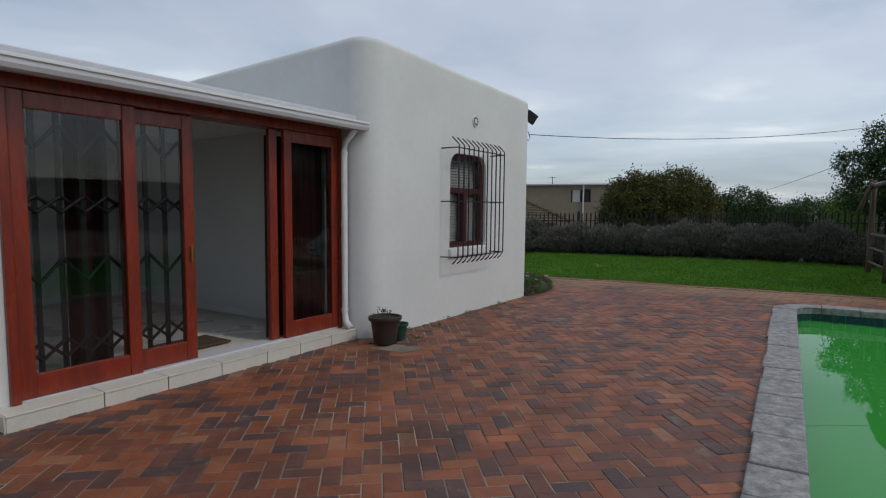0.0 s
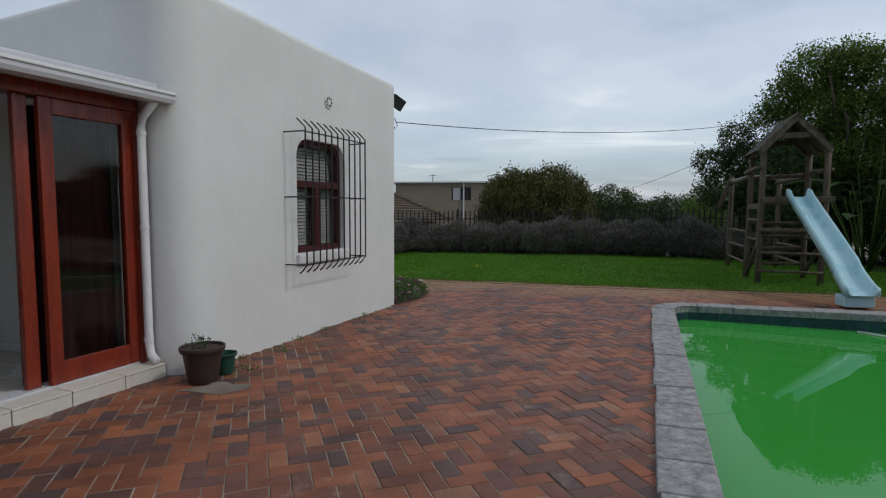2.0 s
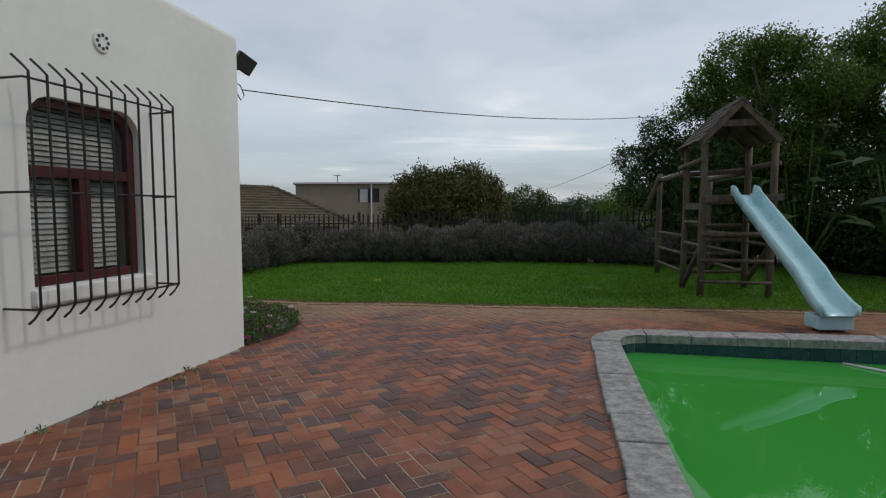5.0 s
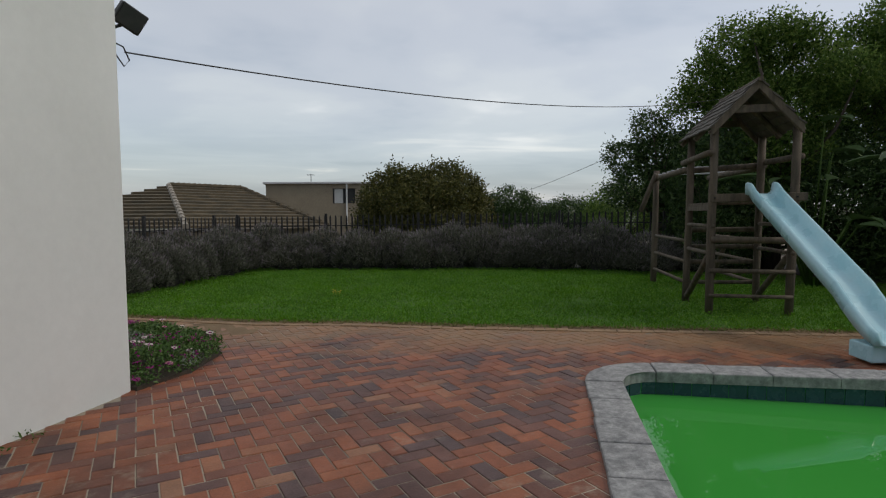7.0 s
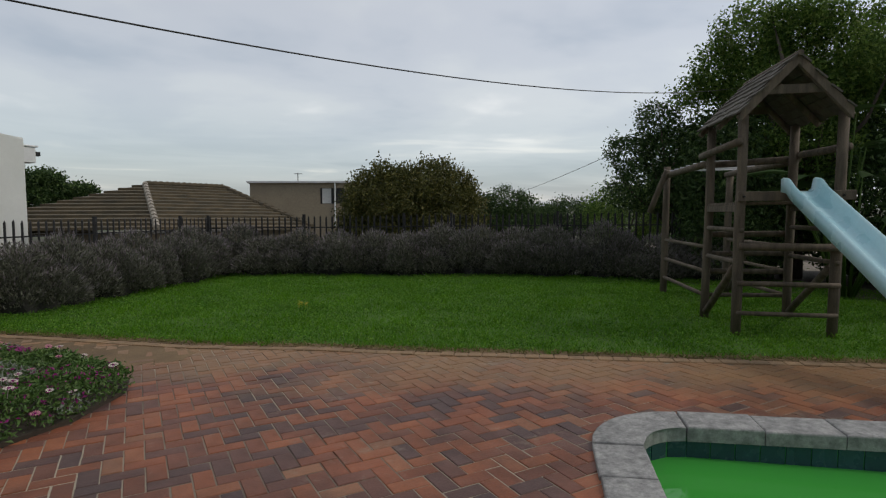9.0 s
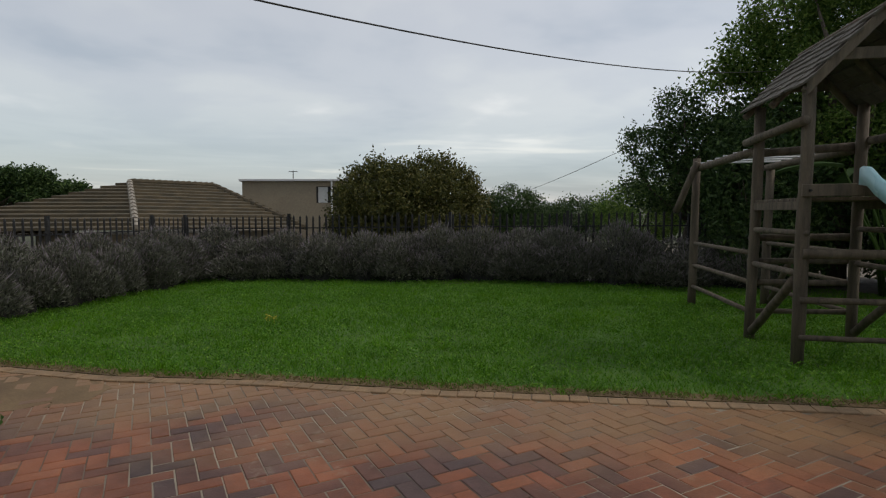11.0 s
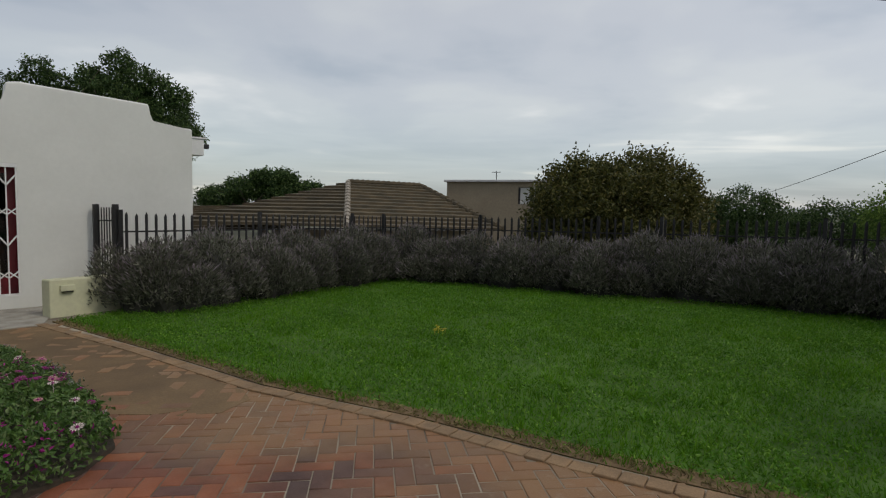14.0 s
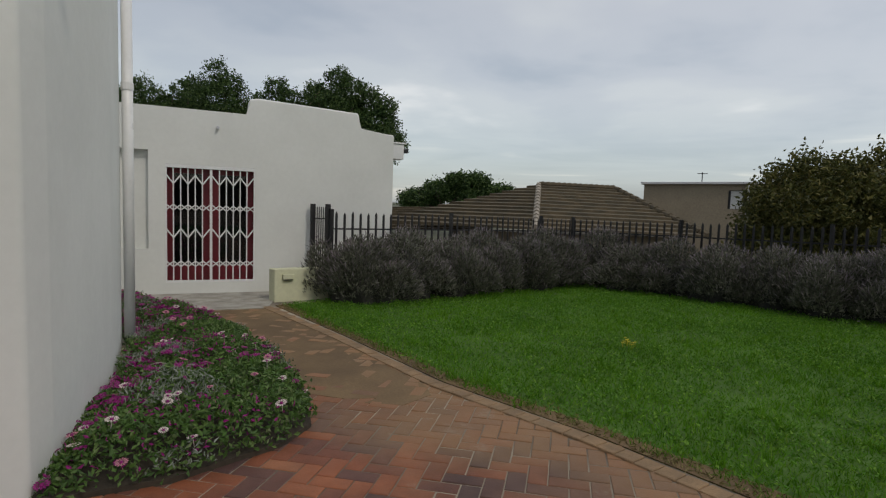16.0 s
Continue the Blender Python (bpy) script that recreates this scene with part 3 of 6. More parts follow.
def drape(s0, n, y=0.74):
    curtain = thing("curtain", *hw(s0 + n * 0.01, 0.8).xy, "dark red curtain hanging behind the glass door", "curtain", "curtains behind the sliding doors", z=0.125)
    bm = bmesh.new()
    top = [bm.verts.new(hw(s0 + i * 0.02, y + 0.04 * math.sin(i * 1.3), 2.25)) for i in range(n)]
    bot = [bm.verts.new(hw(s0 + i * 0.02, y + 0.05 * math.sin(i * 1.3 + 0.4), 0.128)) for i in range(n)]
    for i in range(n - 1):
        bm.faces.new((top[i], top[i + 1], bot[i + 1], bot[i]))
    bmesh.ops.solidify(bm, geom=bm.faces[:], thickness=0.004)
    part("drape", bm, CURTAIN, curtain, smooth=True)


drape(-6.74, 16)
drape(-4.94, 41, 0.57)

doormat = thing("doormat", *hw(-5.6, 1.0).xy, "brown bristle doormat on the tiled floor", "doormat", z=0.13)
strip("mat_body", -5.85, -5.25, 0.75, 1.2, 0.131, 0.15, MAT_BROWN, doormat)

# tiled step
step = setting("doorstep", (lambda b: (box(b, -7.36, -3.99, 0.19, 0.36, -0.1, 0.10, HM), b)[1])(bmesh.new()), MORTAR, "low doorstep clad in cream tiles", "step")
s = -7.38
k = 0
for wdt in (0.62, 0.50, 0.50, 0.50, 0.42, 0.44, 0.40):
    strip("tile", s, s + wdt - 0.008, 0.175, 0.189, -0.02, 0.098, STEP_TILE, step, "", 0.003)
    strip("tile", s, s + wdt - 0.008, 0.172, 0.39, 0.101, 0.116, STEP_TILE, step, "", 0.004)
    s += wdt
strip("tile", -7.392, -7.381, 0.18, 0.40, -0.02, 0.11, STEP_TILE, step, "", 0.003)

# gutter and downpipe
gut = thing("gutter", *hw(-4.5, 0.1).xy, "pale grey metal gutter under the roof edge", "gutter", z=2.365)
bm = bmesh.new()
prof = [(y, z - 0.03) for y, z in ((0.155, 2.47), (0.155, 2.425), (0.17, 2.395), (0.26, 2.395), (0.27, 2.47), (0.262, 2.47), (0.255, 2.403), (0.175, 2.403), (0.163, 2.43), (0.163, 2.47))]
a = [bm.verts.new(hw(-10.5, y - 0.12, z)) for y, z in prof]
b = [bm.verts.new(hw(-3.93, y - 0.12, z)) for y, z in prof]
for i in range(len(prof)):
    bm.faces.new((a[i], a[(i + 1) % len(prof)], b[(i + 1) % len(prof)], b[i]))
bm.faces.new(a[::-1]); bm.faces.new(b)
part("trough", bm, GUTTER_GREY, gut)
strip("lip", -10.5, -3.93, 0.022, 0.034, 2.43, 2.455, WHITE_PAINT, gut, "white rolled lip", 0.004)
strip("fascia", -10.5, -4.005, 0.155, 0.175, 2.365, 2.443, GUTTER_GREY, gut, "", 0.0)
downpipe = thing("downpipe", *hw(-4.1, 0.27).xy, "white round rainwater downpipe with a kicked foot", "downpipe", z=0.12)
bm = bmesh.new()
pipe(bm, [(-4.07, 0.12, 2.372), (-4.07, 0.27, 2.25), (-4.07, 0.29, 2.15), (-4.07, 0.29, 0.30), (-4.07, 0.27, 0.20), (-4.07, 0.20, 0.135)], 0.036, 12, HM)
part("pipe", bm, WHITE_PAINT, downpipe, smooth=True)
for z in (0.32, 1.3, 2.1):
    bm = bmesh.new()
    tube(bm, (-4.07, 0.29, z), (-4.07, 0.29, z + 0.03), 0.042, None, 12, HM)
    part("bracket", bm, WHITE_PAINT, downpipe)

# ---- window, blind and burglar bars ----
win = tagged(thing("window_1", *hw(-1.82, 0.15).xy, "dark red timber window with a fanlight above two casements", "window", "", "structure", z=0.96))
WY = 0.07
strip("window_frame", -2.318, -2.26, WY, WY + 0.07, 0.962, 2.15, DARK_RED, win)
strip("window_frame", -1.39, -1.332, WY, WY + 0.07, 0.962, 2.15, DARK_RED, win)
strip("window_frame", -2.26, -1.39, WY, WY + 0.07, 0.962, 1.03, DARK_RED, win)
bm = bmesh.new()
arcpts = rounded([(-2.318, 1.9), (-1.332, 1.9), (-1.332, 2.268), (-2.318, 2.268)], [0, 0, 0.198, 0.198], 6)[2:]
inn = rounded([(-2.26, 1.9), (-1.39, 1.9), (-1.39, 2.21), (-2.26, 2.21)], [0, 0, 0.15, 0.15], 6)[2:]
rings = [[bm.verts.new(hw(x, y, z)) for x, z in pts] for pts, y in ((arcpts, WY + 0.001), (inn, WY + 0.001), (inn, WY + 0.069), (arcpts, WY + 0.069))]
for k in range(4):
    p, q = rings[k], rings[(k + 1) % 4]
    for i in range(len(p) - 1):
        bm.faces.new((p[i], p[i + 1], q[i + 1], q[i]))
part("window_frame", bm, DARK_RED, win)
strip("transom", -2.26, -1.39, WY - 0.01, WY + 0.08, 1.72, 1.80, DARK_RED, win)
strip("mullion", -1.875, -1.775, WY - 0.005, WY + 0.075, 1.03, 1.72, DARK_RED, win)
for s0, s1, z0, z1 in ((-2.26, -1.875, 1.03, 1.72), (-1.775, -1.39, 1.03, 1.72), (-2.26, -1.39, 1.80, 2.22)):
    glaze("pane", [hw(u, WY + 0.033, z) for u, z in ((s0, z0), (s1, z0), (s1, z1), (s0, z1))], PANE, win)
bm = bmesh.new()
box(bm, -2.35, -1.28, -0.045, 0.07, 0.84, 0.958, HM, 0.018)
part("window_sill", bm, PLASTER, win, "thick white plaster sill")
blind = thing("venetian_blind", *hw(-1.82, 0.19).xy, "pale slatted blind closed behind the window", "blind", z=1.0)
for i in range(30):
    bm = bmesh.new()
    z = 1.04 + i * 0.04
    vs = box(bm, -2.25, -1.40, 0.185, 0.188, z, z + 0.034)
    for v in vs:
        v.co.y += (v.co.z - z) * 0.6
        v.co = HM @ v.co
    part("slat", bm, BLIND, blind)

bars = thing("burglar_bars", *hw(-1.85, -0.1).xy, "black steel burglar bars standing off the window", "burglar bars", z=0.8)
BO = -0.25
for i in range(11):
    s = -2.50 + i * 0.126
    bm = bmesh.new()
    pipe(bm, [(s - 0.03, BO + 0.09, 2.44), (s - 0.01, BO + 0.04, 2.385), (s, BO, 2.34), (s, BO, 0.86), (s - 0.01, BO + 0.04, 0.80), (s - 0.02, BO + 0.08, 0.765)], 0.009, 6, HM)
    part("upright_bar", bm, BLACK_STEEL, bars)
for z in (2.30, 1.60, 0.86):
    bm = bmesh.new()
    pipe(bm, [(-2.54, 0.02, z), (-2.53, BO + 0.012, z), (-1.22, BO + 0.012, z), (-1.21, 0.02, z)], 0.0085, 6, HM)
    part("rail", bm, BLACK_STEEL, bars)

vent = thing("wall_vent", *hw(-1.68, 0).xy, "small round pierced plaster wall vent", "vent", z=2.70)
bm = bmesh.new()
tube(bm, (-1.68, 0.01, 2.76), (-1.68, -0.012, 2.76), 0.085, 0.078, 20, HM)
part("disc", bm, PLASTER, vent)
# black discs on the face put in the shade of the holes
for i in range(8):
    a = i * math.pi / 4
    bm = bmesh.new()
    tube(bm, (-1.68 + 0.05 * math.cos(a), -0.0125, 2.76 + 0.05 * math.sin(a)), (-1.68 + 0.05 * math.cos(a), -0.016, 2.76 + 0.05 * math.sin(a)), 0.014, None, 8, HM)
    part("hole", bm, BLACK_STEEL, vent, "black disc for the shade in a pierced hole")

# flood light and the cable that leaves the corner
CM = HM @ Matrix.Translation((0.09, 0.02, 0))
flood = thing("flood_light", *hw(0.1, 0.1).xy, "black flood lamp on a bracket at the wall corner", "lamp", z=3.0)
bm = bmesh.new()
pipe(bm, [(-0.02, 0.12, 3.02), (0.12, 0.12, 3.0), (0.17, 0.10, 3.03)], 0.014, 8, CM)
part("bracket", bm, BLACK_STEEL, flood)
bm = bmesh.new()
FM = CM @ pose(0.22, 0.06, 3.10, 25, 22, -20)
box(bm, -0.115, 0.115, -0.05, 0.025, -0.09, 0.09, FM, 0.012)
head = part("lamp_head", bm, BLACK_STEEL, flood)
bm = bmesh.new()
box(bm, -0.10, 0.10, -0.056, -0.051, -0.075, 0.075, FM)
part("lens", bm, LAMP_GLASS, head, "dusty lamp glass")
bm = bmesh.new()
pipe(bm, [(0.02, 0.08, 2.84), (0.06, 0.06, 2.76), (0.12, 0.04, 2.68), (0.17, 0.03, 2.74), (0.13, 0.05, 2.84), (0.03, 0.07, 2.86)], 0.006, 6, CM)
part("cable_loop", bm, BLACK_STEEL, flood, "slack loop of black cable")
bm = bmesh.new()
tube(bm, (0.03, 0.10, 2.98), (0.03, 0.10, 2.90), 0.022, 0.03, 10, CM)
part("sensor", bm, WHITE_PAINT, flood, "small white sensor")


# ---- gate wall: local x runs to the right along its face, y runs behind it ----
GM = Matrix(((0.733, -0.680, 0, -3.14), (0.680, 0.733, 0, 15.01), (0, 0, 1, 0), (0, 0, 0, 1)))
bm = bmesh.new()
prof = [(-4.5, -0.2), (3.84, -0.2), (3.84, 2.87), (3.19, 2.90), (3.17, 3.20), (1.45, 3.28), (1.30, 3.25), (1.29, 2.96), (-0.4, 3.0), (-4.5, 3.05)]
a = [bm.verts.new((x, 0, z)) for x, z in prof]
b = [bm.verts.new((x, 0.3, z)) for x, z in prof]
bm.faces.new(a); bm.faces.new(b[::-1])
for i in range(len(prof)):
    bm.faces.new((a[i], a[(i + 1) % len(prof)], b[(i + 1) % len(prof)], b[i]))
bmesh.ops.bevel(bm, geom=[e for e in bm.edges if min(v.co.z for v in e.verts) > 2], offset=0.035, segments=3, affect="EDGES", profile=0.5)
for v in bm.verts:
    v.co = GM @ v.co
cut = bmesh.new()
box(cut, 0.03, 1.40, -0.3, 0.6, 0.19, 2.11, GM)
niche = bmesh.new()
box(niche, -0.62, -0.21, -0.3, 0.12, 0.75, 2.31, GM)
setting("wall_gate", carved("gate_wall", bm, [cut, niche]), PLASTER, "white plastered yard wall with a stepped parapet", "wall")


def gstrip(name, s0, s1, y0, y1, z0, z1, mat, parent, label="", bevel=0.0):
    bm = bmesh.new()
    box(bm, s0, s1, y0, y1, z0, z1, GM, bevel)
    return part(name, bm, mat, parent, label)


# the wall's return, and the porch behind the gate, its shade coloured in near-black
bm = bmesh.new()
box(bm, 3.54, 3.84, 0.302, 4.0, -0.2, 2.86, GM)
setting("wall_yard_side", bm, PLASTER, "white plastered return of the yard wall", "wall")
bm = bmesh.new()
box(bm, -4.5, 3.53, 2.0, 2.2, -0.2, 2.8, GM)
setting("wall_porch_back", bm, INTERIOR_SHADE, "back wall of the porch behind the gate, near-black for its shade", "wall")
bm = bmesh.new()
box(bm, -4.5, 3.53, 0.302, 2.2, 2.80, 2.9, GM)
setting("ceiling_porch", bm, INTERIOR_SHADE, "porch ceiling, near-black for its shade", "ceiling")
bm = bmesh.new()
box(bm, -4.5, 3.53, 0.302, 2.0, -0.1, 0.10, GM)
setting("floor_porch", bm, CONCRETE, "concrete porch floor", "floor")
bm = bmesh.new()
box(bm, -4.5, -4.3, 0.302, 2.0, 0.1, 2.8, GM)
setting("wall_porch_end", bm, INTERIOR_SHADE, "end wall of the porch, near-black for its shade", "wall")

red_door = thing("door_2", *(GM @ Vector((0.7, 0.25, 0))).xy, "red painted double door with glass behind the white gate", "door", "", "structure", z=0.19)
for s0 in (0.032, 0.717):
    lf = gstrip("door_leaf", s0, s0 + 0.12, 0.2, 0.25, 0.195, 2.105, GATE_RED, red_door)
    gstrip("stile", s0 + 0.56, s0 + 0.68, 0.2, 0.25, 0.195, 2.105, GATE_RED, lf)
    gstrip("bottom_rail", s0 + 0.12, s0 + 0.56, 0.202, 0.248, 0.195, 0.45, GATE_RED, lf)
    gstrip("top_rail", s0 + 0.12, s0 + 0.56, 0.202, 0.248, 1.98, 2.105, GATE_RED, lf)
    glaze("pane", [GM @ Vector((u, 0.225, z)) for u, z in ((s0 + 0.12, 0.45), (s0 + 0.56, 0.45), (s0 + 0.56, 1.98), (s0 + 0.12, 1.98))], DOOR_PANE, lf)

gate = thing("trellis_gate", *(GM @ Vector((0.7, 0.05, 0))).xy, "white folding steel trellis security gate, closed", "gate", z=0.19)
gstrip("head_track", 0.03, 1.40, 0.0, 0.06, 2.055, 2.108, WHITE_PAINT, gate)
gstrip("sill_track", 0.03, 1.40, 0.0, 0.06, 0.192, 0.225, WHITE_PAINT, gate)
for s0 in (0.032, 0.69, 1.378):
    gstrip("side_post", s0, s0 + 0.022 if s0 in (0.032, 1.378) else s0 + 0.04, 0.01, 0.05, 0.226, 2.054, WHITE_PAINT, gate)
for base, count in ((0.147, 5), (0.838, 5)):
    for i in range(count):
        s = base + i * 0.108
        gstrip("upright_bar", s - 0.009, s + 0.009, 0.02, 0.034, 0.226, 2.054, WHITE_PAINT, gate)
for base, edge in ((0.04, 0.69), (0.73, 1.378)):
    wd = (edge - base) / 6
    for z, h, flip in ((1.87, 0.09, 0), (1.00, 0.09, 0)):
        for i in range(6):
            bm = bmesh.new()
            up = 1 if i % 2 == 0 else -1
            pipe(bm, [(base + wd * i, 0.016, z + up * h * 0.8), (base + wd * (i + 1), 0.016, z - up * h * 0.8)], 0.012, 6, GM)
            part("cross_bar", bm, WHITE_PAINT, gate)
    for z in (1.42, 0.50):
        for i in range(6):
            for up in (1, -1):
                bm = bmesh.new()
                pipe(bm, [(base + wd * i, 0.016, z + up * 0.045), (base + wd * (i + 1), 0.016, z - up * 0.045)], 0.010, 6, GM)
                part("cross_bar", bm, WHITE_PAINT, gate)

stub = thing("wall_spout", *(GM @ Vector((0.81, 0, 0))).xy, "short grey pipe stub in the wall", "pipe", z=2.72)
bm = bmesh.new()
tube(bm, (0.81, 0.02, 2.75), (0.81, -0.08, 2.73), 0.025, None, 10, GM)
part("stub", bm, GUTTER_GREY, stub)
meter = thing("meter_box", *(GM @ Vector((4.0, 0.2, 0))).xy, "white wall box with a small lamp on the wall end", "box", z=2.45)
gstrip("box_body", 3.842, 4.06, 0.05, 0.3, 2.44, 2.72, WHITE_PAINT, meter, "", 0.01)
gstrip("box_lid", 3.842, 4.10, 0.03, 0.32, 2.722, 2.75, WHITE_PAINT, meter, "", 0.005)
gstrip("small_lamp", 4.062, 4.17, 0.10, 0.18, 2.57, 2.65, BLACK_STEEL, meter, "small dark lamp", 0.01)

# concrete apron and low cream wall with its letter-box slot
bm = bmesh.new()
prism(bm, [(-3.6, 13.5), (-1.75, 13.95), (-0.95, 14.75), (-1.25, 15.3), (-0.6, 16.2), (-1.6, 16.43), (-3.13, 15.01), (-5.0, 13.28)], -0.1, 0.012)
setting("pavement_apron", bm, CONCRETE, "stained concrete apron before the gate", "pavement")
LM = Matrix(((0.52, -0.854, 0, -1.2), (0.854, 0.52, 0, 15.25), (0, 0, 1, 0), (0, 0, 0, 1)))
bm = bmesh.new()
box(bm, 0, 1.9, 0, 0.22, -0.1, 0.51, LM, 0.015)
setting("wall_low", bm, CREAM, "low cream plastered garden wall", "wall")
tap = thing("wall_box", *(LM @ Vector((0.2, 0, 0))).xy, "small cream outlet box on the low wall", "box", z=0.36)
bm = bmesh.new()
box(bm, 0.12, 0.30, -0.05, -0.002, 0.35, 0.43, LM, 0.006)
part("cover", bm, CREAM, tap)
# no slot is cut; a black bar puts in its shade
bm = bmesh.new()
box(bm, 0.14, 0.28, -0.045, -0.004, 0.335, 0.348, LM)
part("slot", bm, BLACK_STEEL, tap, "black bar for the shade in the slot")

# ---- ground ----
bm = bmesh.new()
R = 900.0
vs = [bm.verts.new((x, y, -0.16)) for x, y in ((-R, -R), (R, -R), (R, R), (-R, R))]
bm.faces.new(vs)
me = finish(bm, "ground", VELD)
gr = new("ground", me)
gr.location.z = -0.75
tagged(gr, "low scrubby ground running out to the horizon", "ground", "", "structure")

PM = Matrix(((0.52, 0.854, 0, 5.268), (0.854, -0.52, 0, 8.91), (0, 0, 1, 0), (0, 0, 0, 1)))  # pool corner; x along the long side, y across
# pool hole in the garden sheet
bm = bmesh.new()
box(bm, -14, 24, -9, 26, -0.6, -0.005)
hole = bmesh.new()
prism(hole, rounded([(-9.0, 0.15), (-0.15, 0.15), (-0.15, 5.8), (-9.0, 5.8)], [0.5, 0.45, 0.5, 0.5])[::-1], -2.0, 1.0, PM)
setting("ground_garden", carved("garden", bm, [hole]), MORTAR, "sandy bedding under paving and garden", "ground")

# lawn, with a soil bed under the hedge
LAWN = [(-1.0, 15.0), (0.95, 13.62), (2.55, 12.42), (3.85, 11.72), (4.85, 11.05), (6.08, 10.33), (8.25, 9.05), (11.5, 7.0), (15.5, 12.0), (11.4, 15.2), (9.7, 16.9), (7.3, 18.3), (3.1, 21.0), (0.6, 17.0), (-0.5, 15.9)]
bm = bmesh.new()
prism(bm, LAWN, -0.08, 0.0)
setting("ground_lawn", bm, TURF, "short green lawn", "lawn")
bm = bmesh.new()
inner = [(x + 0.08 + 0.03 * math.sin(k * 2.1), y + 0.15 + 0.03 * math.sin(k * 3.7)) for k, (x, y) in enumerate(LAWN[:8])]
prism(bm, LAWN[:8] + inner[::-1], -0.07, 0.004)
setting("ground_lawn_edge", bm, SILT, "strip of bare earth where the lawn meets the edging", "ground")
bm = bmesh.new()
prism(bm, [(-0.9, 16.1), (0.35, 16.2), (3.1, 20.3), (7.2, 17.6), (9.7, 16.2), (11.3, 14.3), (13.0, 9.5), (17.5, 7.0), (19, 12), (11.5, 18), (2.8, 23.0), (-1.2, 17.2)], -0.09, 0.006)
setting("ground_bed", bm, SOIL, "dark planting bed under the hedge", "ground")

# ---- pool ----
shell = bmesh.new()
prism(shell, rounded([(-9.0, 0.15), (-0.15, 0.15), (-0.15, 5.8), (-9.0, 5.8)], [0.5, 0.45, 0.5, 0.5])[::-1], -1.5, -0.04, PM)
inside = bmesh.new()
prism(inside, rounded([(-8.62, 0.28), (-0.28, 0.28), (-0.28, 5.62), (-8.62, 5.62)], [0.45, 0.36, 0.45, 0.45])[::-1], -1.4, 0.5, PM)
setting("pool_shell", carved("pool", shell, [inside]), POOL_SHELL, "pool basin with algae", "pool")
bm = bmesh.new()
wl_poly = rounded([(-8.62, 0.28), (-0.28, 0.28), (-0.28, 5.62), (-8.62, 5.62)], [0.45, 0.36, 0.45, 0.45])[::-1]
bm.faces.new([bm.verts.new(PM @ Vector((x, y, -0.20))) for x, y in wl_poly])
water = new("water", finish(bm, "water", WATER))
water.location.z = gz(4.6, 6.2)
tagged(water, "still green algae-filled pool water", "water", "", "structure")

coping = tagged(thing("coping", 5.0, 8.6, "grey weathered stone coping round the pool", "coping", "", "structure"))


def coping_piece(pts, z1=0.035):
    bm = bmesh.new()
    prism(bm, pts, -0.06, z1, PM)
    top = [e for e in bm.edges if all(abs(v.co.z - z1) < 1e-4 for v in e.verts)]
    bmesh.ops.bevel(bm, geom=top, offset=0.012, segments=2, affect="EDGES", profile=0.5)
    return part("coping_stone", bm, COPING, coping)


x = -9.0
while x < -0.68:
    wd = min(random.choice((0.42, 0.47, 0.52)), -0.62 - x)
    j = random.uniform(-0.012, 0.012)
    coping_piece([(x, j), (x + wd - 0.012, j), (x + wd - 0.012, 0.305), (x, 0.305)][::-1], 0.035 + random.uniform(-0.006, 0.006))
    x += wd
y = 0.63
while y < 5.2:
    wd = random.choice((0.42, 0.47, 0.52))
    coping_piece([(-0.305, y), (0.0, y), (0.0, y + wd - 0.006), (-0.305, y + wd - 0.006)][::-1], 0.035 + random.uniform(-0.005, 0.005))
    y += wd
x = -9.0
while x < -0.5:
    wd = min(0.47, -0.41 - x)
    coping_piece([(x, 5.60), (x + wd - 0.012, 5.60), (x + wd - 0.012, 6.0), (x, 6.0)][::-1])
    x += 0.47
y = 0.42
while y < 5.4:
    coping_piece([(-9.0, y), (-8.6, y), (-8.6, y + 0.455), (-9.0, y + 0.455)][::-1])
    y += 0.47
# the rounded corner, in one cast piece
def arc(r, a0, a1, n=8):
    return [(-0.62 + r * math.cos(a0 + (a1 - a0) * i / n), 0.62 - r * math.sin(a0 + (a1 - a0) * i / n)) for i in range(n + 1)]
coping_piece(arc(0.62, math.pi / 2, 0) + arc(0.315, 0, math.pi / 2))

# waterline tiles
tl = tagged(thing("waterline_tiles", 5.0, 8.4, "band of dark blue-green tiles at the waterline", "tiles", "", "structure"))
def wall_tile(px, py, along_x):
    bm = bmesh.new()
    if along_x:
        box(bm, px, px + 0.142, py, py + 0.008, -0.26, -0.062, PM)
    else:
        box(bm, px - 0.008, px, py, py + 0.142, -0.26, -0.062, PM)
    part("tile", bm, POOL_TILE, tl)
i = 0
while -0.63 - 0.15 * i > -6.5:
    wall_tile(-0.63 - 0.15 * i - 0.15, 0.282, True)
    i += 1
for i in range(32):
    wall_tile(-0.282, 0.63 + 0.15 * i, False)
bm = bmesh.new()
for k in range(4):
    a0, a1 = math.pi / 2 * k / 4 + 0.02, math.pi / 2 * (k + 1) / 4 - 0.02
    c, r = Vector((-0.632, 0.632)), 0.352
    q = [(c.x + rr * math.cos(a), c.y - rr * math.sin(a)) for rr, a in ((r, a0), (r, a1), (r - 0.012, a1), (r - 0.012, a0))]
    prism(bm, q, -0.26, -0.062, PM)
part("tile", bm, POOL_TILE, tl)

# pool hose on the water
hose = thing("pool_hose", 8.0, 6.5, "thin pale hose floating on the pool water", "hose", z=-0.2)
bm = bmesh.new()
p0, p1 = PM @ Vector((-0.40, 2.6, -0.20)), PM @ Vector((-3.2, 4.9, -0.215))
